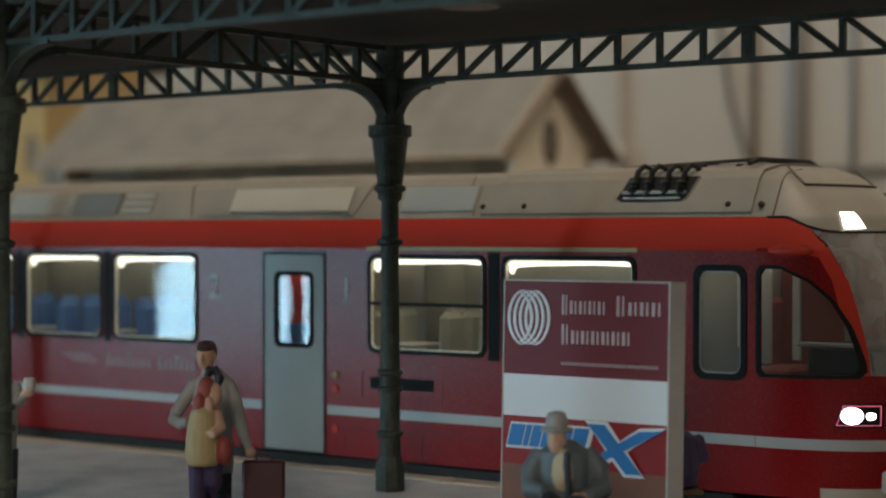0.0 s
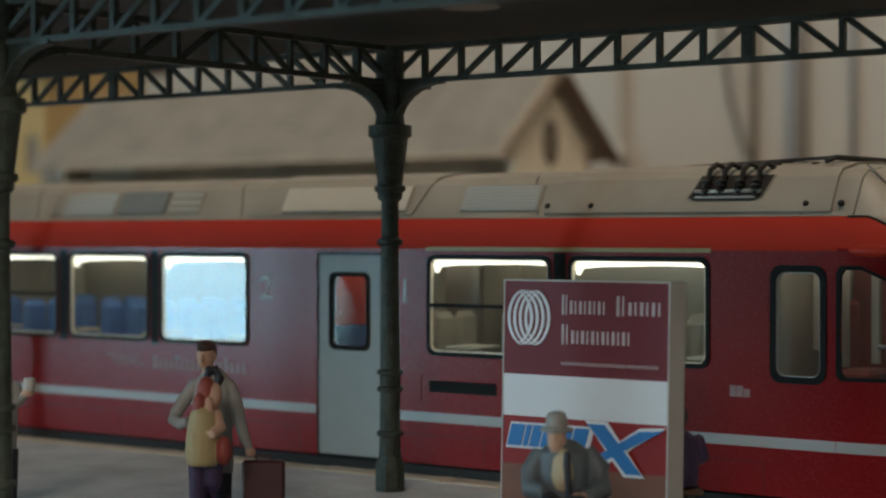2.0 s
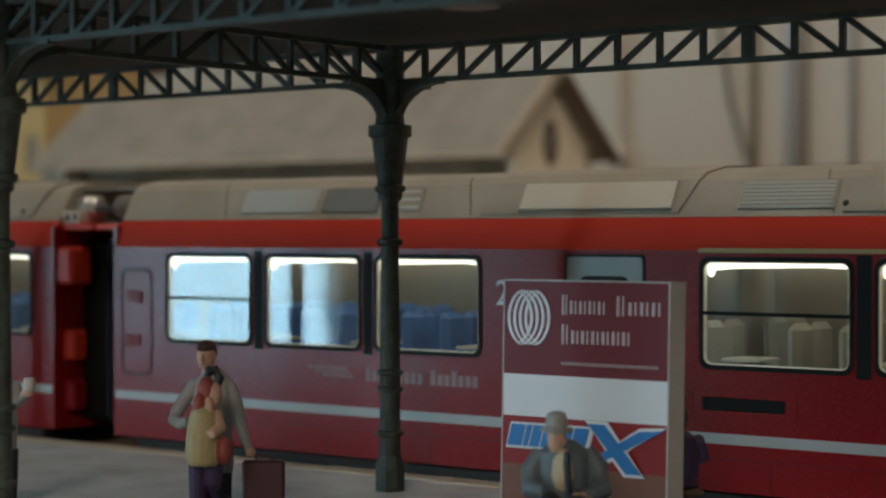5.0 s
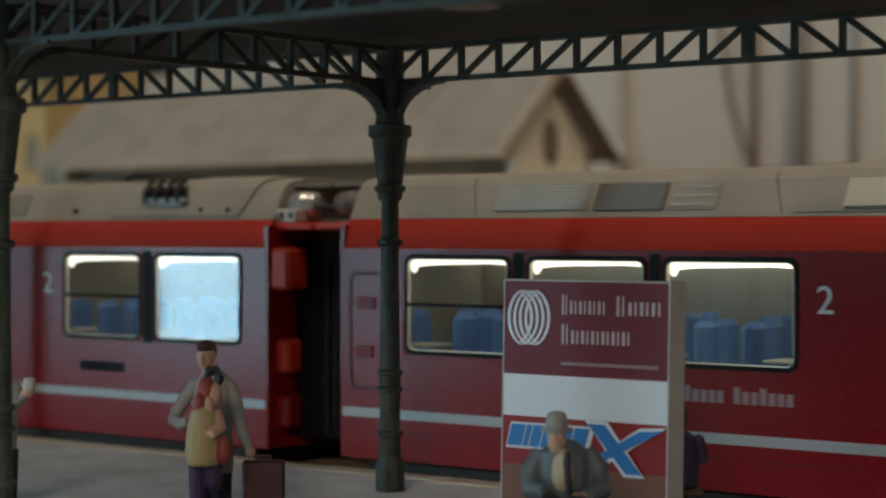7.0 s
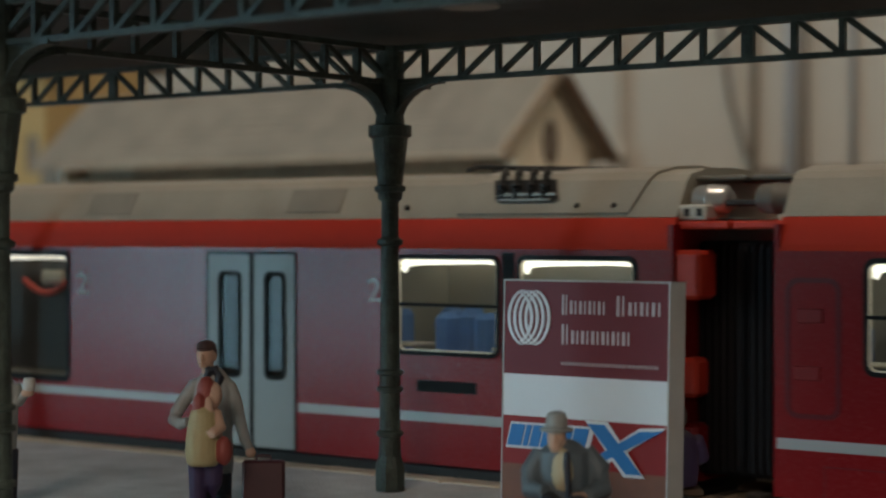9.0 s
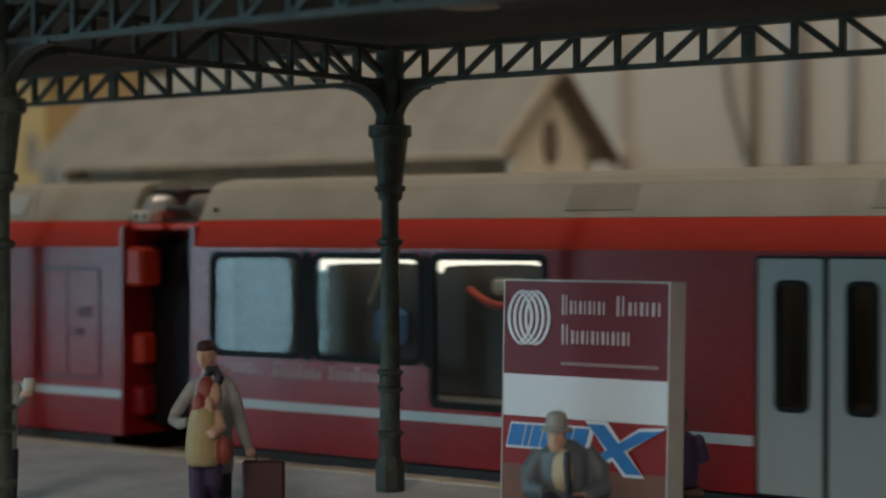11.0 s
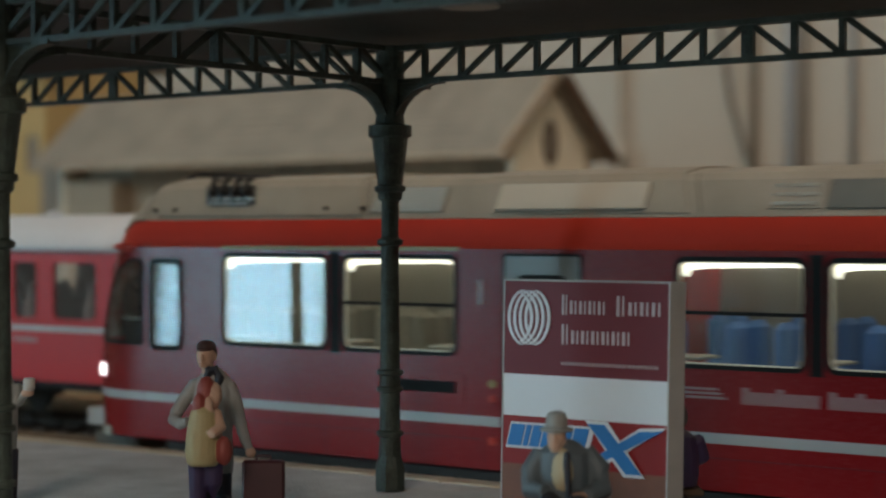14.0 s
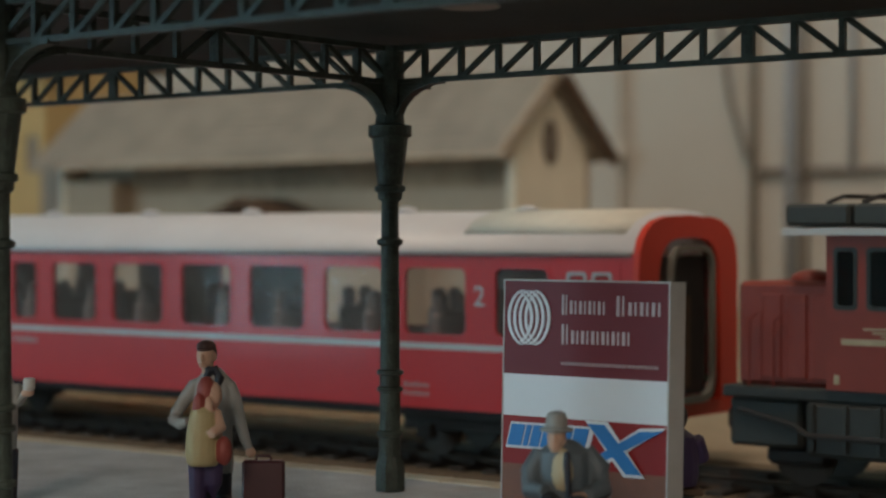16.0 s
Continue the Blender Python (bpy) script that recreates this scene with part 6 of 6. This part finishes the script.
def companion_doll():
    b = B()
    m = [SACK, SCARF, PURPLE, SKIN]
    for x in (-0.09, 0.07):
        tube(b, [(x, 0, 0.02), (x, 0, 0.3), (x * 0.9, 0, 0.62)], [0.085, 0.095, 0.12], 10, 2)
        blob(b, (x, -0.05, 0.05), (0.08, 0.14, 0.05), 2)
    # jacket and bulging sack
    tube(b, [(-0.01, 0, 0.55), (-0.01, 0, 0.8), (0.0, 0, 1.08)], [0.17, 0.18, 0.13], 12, 3)
    lathe(b, [(0.13, 0.50), (0.165, 0.53), (0.178, 0.62), (0.172, 0.78), (0.150, 0.94), (0.125, 1.05), (0.08, 1.10)], 16, -0.03, -0.10, 0, 0)
    blob(b, (-0.07, -0.19, 0.74), (0.10, 0.08, 0.20), 0, 16)
    # bent arm, bag, head with red hood
    tube(b, [(0.10, -0.05, 1.04), (0.17, -0.16, 0.9), (0.08, -0.28, 0.84)], [0.065, 0.06, 0.05], 8, 3)
    blob(b, (0.20, -0.16, 0.66), (0.085, 0.09, 0.155), 1, 14)
    blob(b, (0.075, -0.01, 1.22), (0.09, 0.11, 0.135), 3, 14)
    blob(b, (0.0, 0.0, 1.25), (0.105, 0.13, 0.165), 1, 16)
    blob(b, (-0.06, -0.10, 1.10), (0.075, 0.09, 0.15), 1, 14)
    blob(b, (0.04, -0.13, 1.08), (0.05, 0.05, 0.13), 3, 10)
    return doll("small_figurine", b, m, "painted model companion with red hood and beige sack", -14.05, 14.14)


def seated_doll():
    b = B()
    m = [JACKET, HAT_GREY, SKIN, CREAM, NAVY]
    # legs on the bench
    for x in (-0.12, 0.12):
        tube(b, [(x, 0.02, 0.56), (x, -0.42, 0.56), (x, -0.45, 0.30), (x, -0.44, 0.03)], [0.10, 0.09, 0.075, 0.07], 10, 4)
        blob(b, (x, -0.52, 0.045), (0.065, 0.13, 0.045), 4)
    lathe(b, [(0.20, 0.50), (0.22, 0.6), (0.235, 0.85), (0.22, 0.98), (0.12, 1.06), (0.07, 1.08)], 14, 0.02, 0, 0, 0)
    tube(b, [(0.20, 0, 0.98), (0.33, -0.03, 0.82), (0.34, -0.12, 0.66), (0.2, -0.28, 0.62)], [0.09, 0.105, 0.10, 0.07], 10, 0)
    tube(b, [(-0.17, 0, 0.97), (-0.27, -0.03, 0.80), (-0.27, -0.12, 0.66), (-0.15, -0.28, 0.66)], [0.09, 0.10, 0.095, 0.07], 10, 0)
    blob(b, (0.13, -0.31, 0.60), (0.07, 0.07, 0.06), 2)
    blob(b, (0.0, -0.17, 0.82), (0.105, 0.09, 0.20), 3, 14)
    tube(b, [(0.025, -0.26, 1.0), (0.03, -0.30, 0.84), (0.04, -0.30, 0.58)], [0.03, 0.036, 0.03], 8, 4)
    tube(b, [(-0.02, 0, 0.98), (-0.04, -0.04, 1.08)], 0.06, 10, 2)
    blob(b, (-0.05, -0.08, 1.10), (0.085, 0.11, 0.115), 2, 16)
    blob(b, (-0.07, -0.18, 1.045), (0.055, 0.05, 0.06), 2, 12)
    blob(b, (-0.075, -0.185, 1.105), (0.022, 0.035, 0.03), 2, 8)
    lathe(b, [(0.14, 1.155), (0.152, 1.165), (0.152, 1.185), (0.10, 1.20), (0.095, 1.26), (0.08, 1.315), (0.035, 1.335)], 20, -0.05, -0.06, 0, 1)
    # stick held before the chest
    tube(b, [(0.03, -0.30, 1.0), (0.04, -0.34, 0.55)], 0.014, 6, 4)
    return doll("seated_figurine", b, m, "painted model man in grey hat and blue-grey jacket, seated", -9.48, 13.92)


def hidden_doll():
    b = B()
    m = [PURPLE, SKIN, HAIR]
    for x in (-0.1, 0.1):
        tube(b, [(x, 0.02, 0.56), (x, -0.42, 0.56), (x, -0.45, 0.30), (x, -0.44, 0.03)], [0.11, 0.10, 0.075, 0.07], 10, 0)
        blob(b, (x, -0.52, 0.045), (0.065, 0.13, 0.045), 0)
    lathe(b, [(0.20, 0.48), (0.22, 0.6), (0.21, 0.8), (0.18, 0.95), (0.08, 1.02)], 14, 0, 0, 0, 0)
    tube(b, [(-0.18, 0, 0.92), (-0.24, -0.08, 0.75), (-0.16, -0.26, 0.66)], [0.09, 0.095, 0.06], 10, 0)
    blob(b, (-0.12, -0.33, 0.66), (0.07, 0.07, 0.05), 1)
    tube(b, [(0.18, 0, 0.92), (0.24, -0.08, 0.75), (0.16, -0.26, 0.66)], [0.09, 0.095, 0.06], 10, 0)
    blob(b, (0, -0.02, 1.12), (0.10, 0.115, 0.13), 1, 14)
    blob(b, (0, 0.03, 1.14), (0.11, 0.12, 0.14), 2, 14)
    return doll("seated_figurine", b, m, "painted model figure in purple clothes, seated behind the board", -9.47, 15.84, 217.8)


man_doll()
companion_doll()
seated_doll()
hidden_doll()


def suitcase():
    x, y = -13.98, 14.92
    c = thing("suitcase", x, y, 0.0, "maroon suitcase standing by the man in grey", "suitcase", rz=37.8)
    b = B()
    box(b, -0.225, 0.225, -0.075, 0.075, 0.06, 0.48, 0.025)
    part("case_body", tidy(b), CASE, c)
    b = B()
    tube(b, [(-0.08, 0, 0.475), (-0.07, 0, 0.525), (0.07, 0, 0.525), (0.08, 0, 0.475)], 0.016)
    part("handle", tidy(b), CASE, c)
    for sx in (-0.14, 0.14):
        b = B()
        box(b, sx - 0.03, sx + 0.03, -0.08, 0.08, 0.0, 0.065, 0.01)
        part("foot", tidy(b), BLACK, c)


suitcase()


def bench(x, y, rz, h=0.75):
    c = thing("platform_bench", x, y, 0, "plain dark bench under a seated figurine", "bench", rz=rz)
    b = B()
    box(b, -h, h, -0.22, 0.2, 0.40, 0.46, 0.015)
    part("seat", tidy(b), TIMBER, c)
    for sx in (-h + 0.12, h - 0.12):
        b = B()
        box(b, sx - 0.04, sx + 0.04, -0.18, 0.16, 0, 0.40, 0.01)
        part("leg", tidy(b), IRON, c)


bench(-9.48, 13.92, 37.8)
bench(-9.47, 15.84, 217.8, 0.24)

# stone kerb along the platform's edge
kerb = placed("kerb", -20, 17.8, 0, "tan stone kerb at the platform edge", "kerb", "", "structure")
b = B()
box(b, -0.49, 0.49, -0.185, 0.185, -0.9, 0.0, 0.02)
KERB_MESH = mesh_of("kerb_stone", tidy(b), KERB)
rnd = random.Random(4)
for i in range(64):
    share("kerb_stone", KERB_MESH, kerb, -36 + i * 0.995, rnd.uniform(-0.006, 0.006), rnd.uniform(-0.008, 0.006))


def cup_doll():
    """A figure that the iron column all but hides."""
    b = B()
    m = [COAT_GREY, SKIN, WHITE_PAINT, NAVY, HAIR]
    for x in (-0.1, 0.08):
        tube(b, [(x, 0, 0.02), (x, 0, 0.6)], [0.08, 0.1], 10, 3)
    lathe(b, [(0.15, 0.55), (0.17, 0.8), (0.18, 1.2), (0.1, 1.38), (0.06, 1.42)], 12, 0, 0, 0, 0)
    blob(b, (0, 0, 1.54), (0.09, 0.11, 0.125), 1, 14)
    blob(b, (0, 0.02, 1.62), (0.095, 0.11, 0.07), 4, 12)
    tube(b, [(0.14, 0, 1.28), (0.2, -0.05, 1.1), (0.28, -0.15, 1.2)], [0.07, 0.065, 0.045], 8, 0)
    blob(b, (0.31, -0.17, 1.21), (0.075, 0.05, 0.045), 1, 10)
    lathe(b, [(0.05, 1.24), (0.065, 1.26), (0.065, 1.36), (0.05, 1.37)], 10, 0.33, -0.18, 0, 2)
    return doll("standing_figurine", b, m, "painted model figure lifting a white cup behind the column", -16.15, 13.20)


cup_doll()


# ---- what moves ----
# way of the train along its track, in full-size metres
RUN = [(0.0, 0.0), (0.6, 0.0), (1.0, 0.0), (1.1, 0.03), (1.2, 0.12), (1.3, 0.22), (1.5, 0.43), (2.0, 0.93), (2.5, 1.43), (3.0, 1.92), (3.5, 2.46), (4.0, 3.15), (4.2, 3.45), (4.9, 4.52), (5.6, 5.78),
       (6.3, 7.19), (6.5, 7.63), (7.0, 8.81), (7.5, 10.24), (8.0, 11.74), (8.5, 13.28), (9.0, 14.84), (9.2, 15.52), (9.9, 18.12), (10.6, 21.15), (11.3, 24.40), (11.5, 25.36), (12.0, 27.75), (12.5, 30.14),
       (13.0, 32.58), (13.5, 35.19), (14.0, 38.03), (14.5, 41.36), (15.0, 44.74), (15.5, 48.28), (16.0, 51.9)]


def way(t):
    return float(np.interp(t, [r[0] for r in RUN], [r[1] for r in RUN]))


def motions():
    for car in CARS:
        o = ORIGIN[car.name]
        walk(car, [(t, P(o.x + d, o.y, o.z)) for t, d in RUN])
    for w, x, y, z in WHEELS:
        rows = []
        for i in range(161):
            t = i / 10
            rows.append((t, P(x, y, z) @ pose(0, 0, 0, 0, math.degrees(way(t) / 0.405), 0)))
        walk(w, rows)


motions()
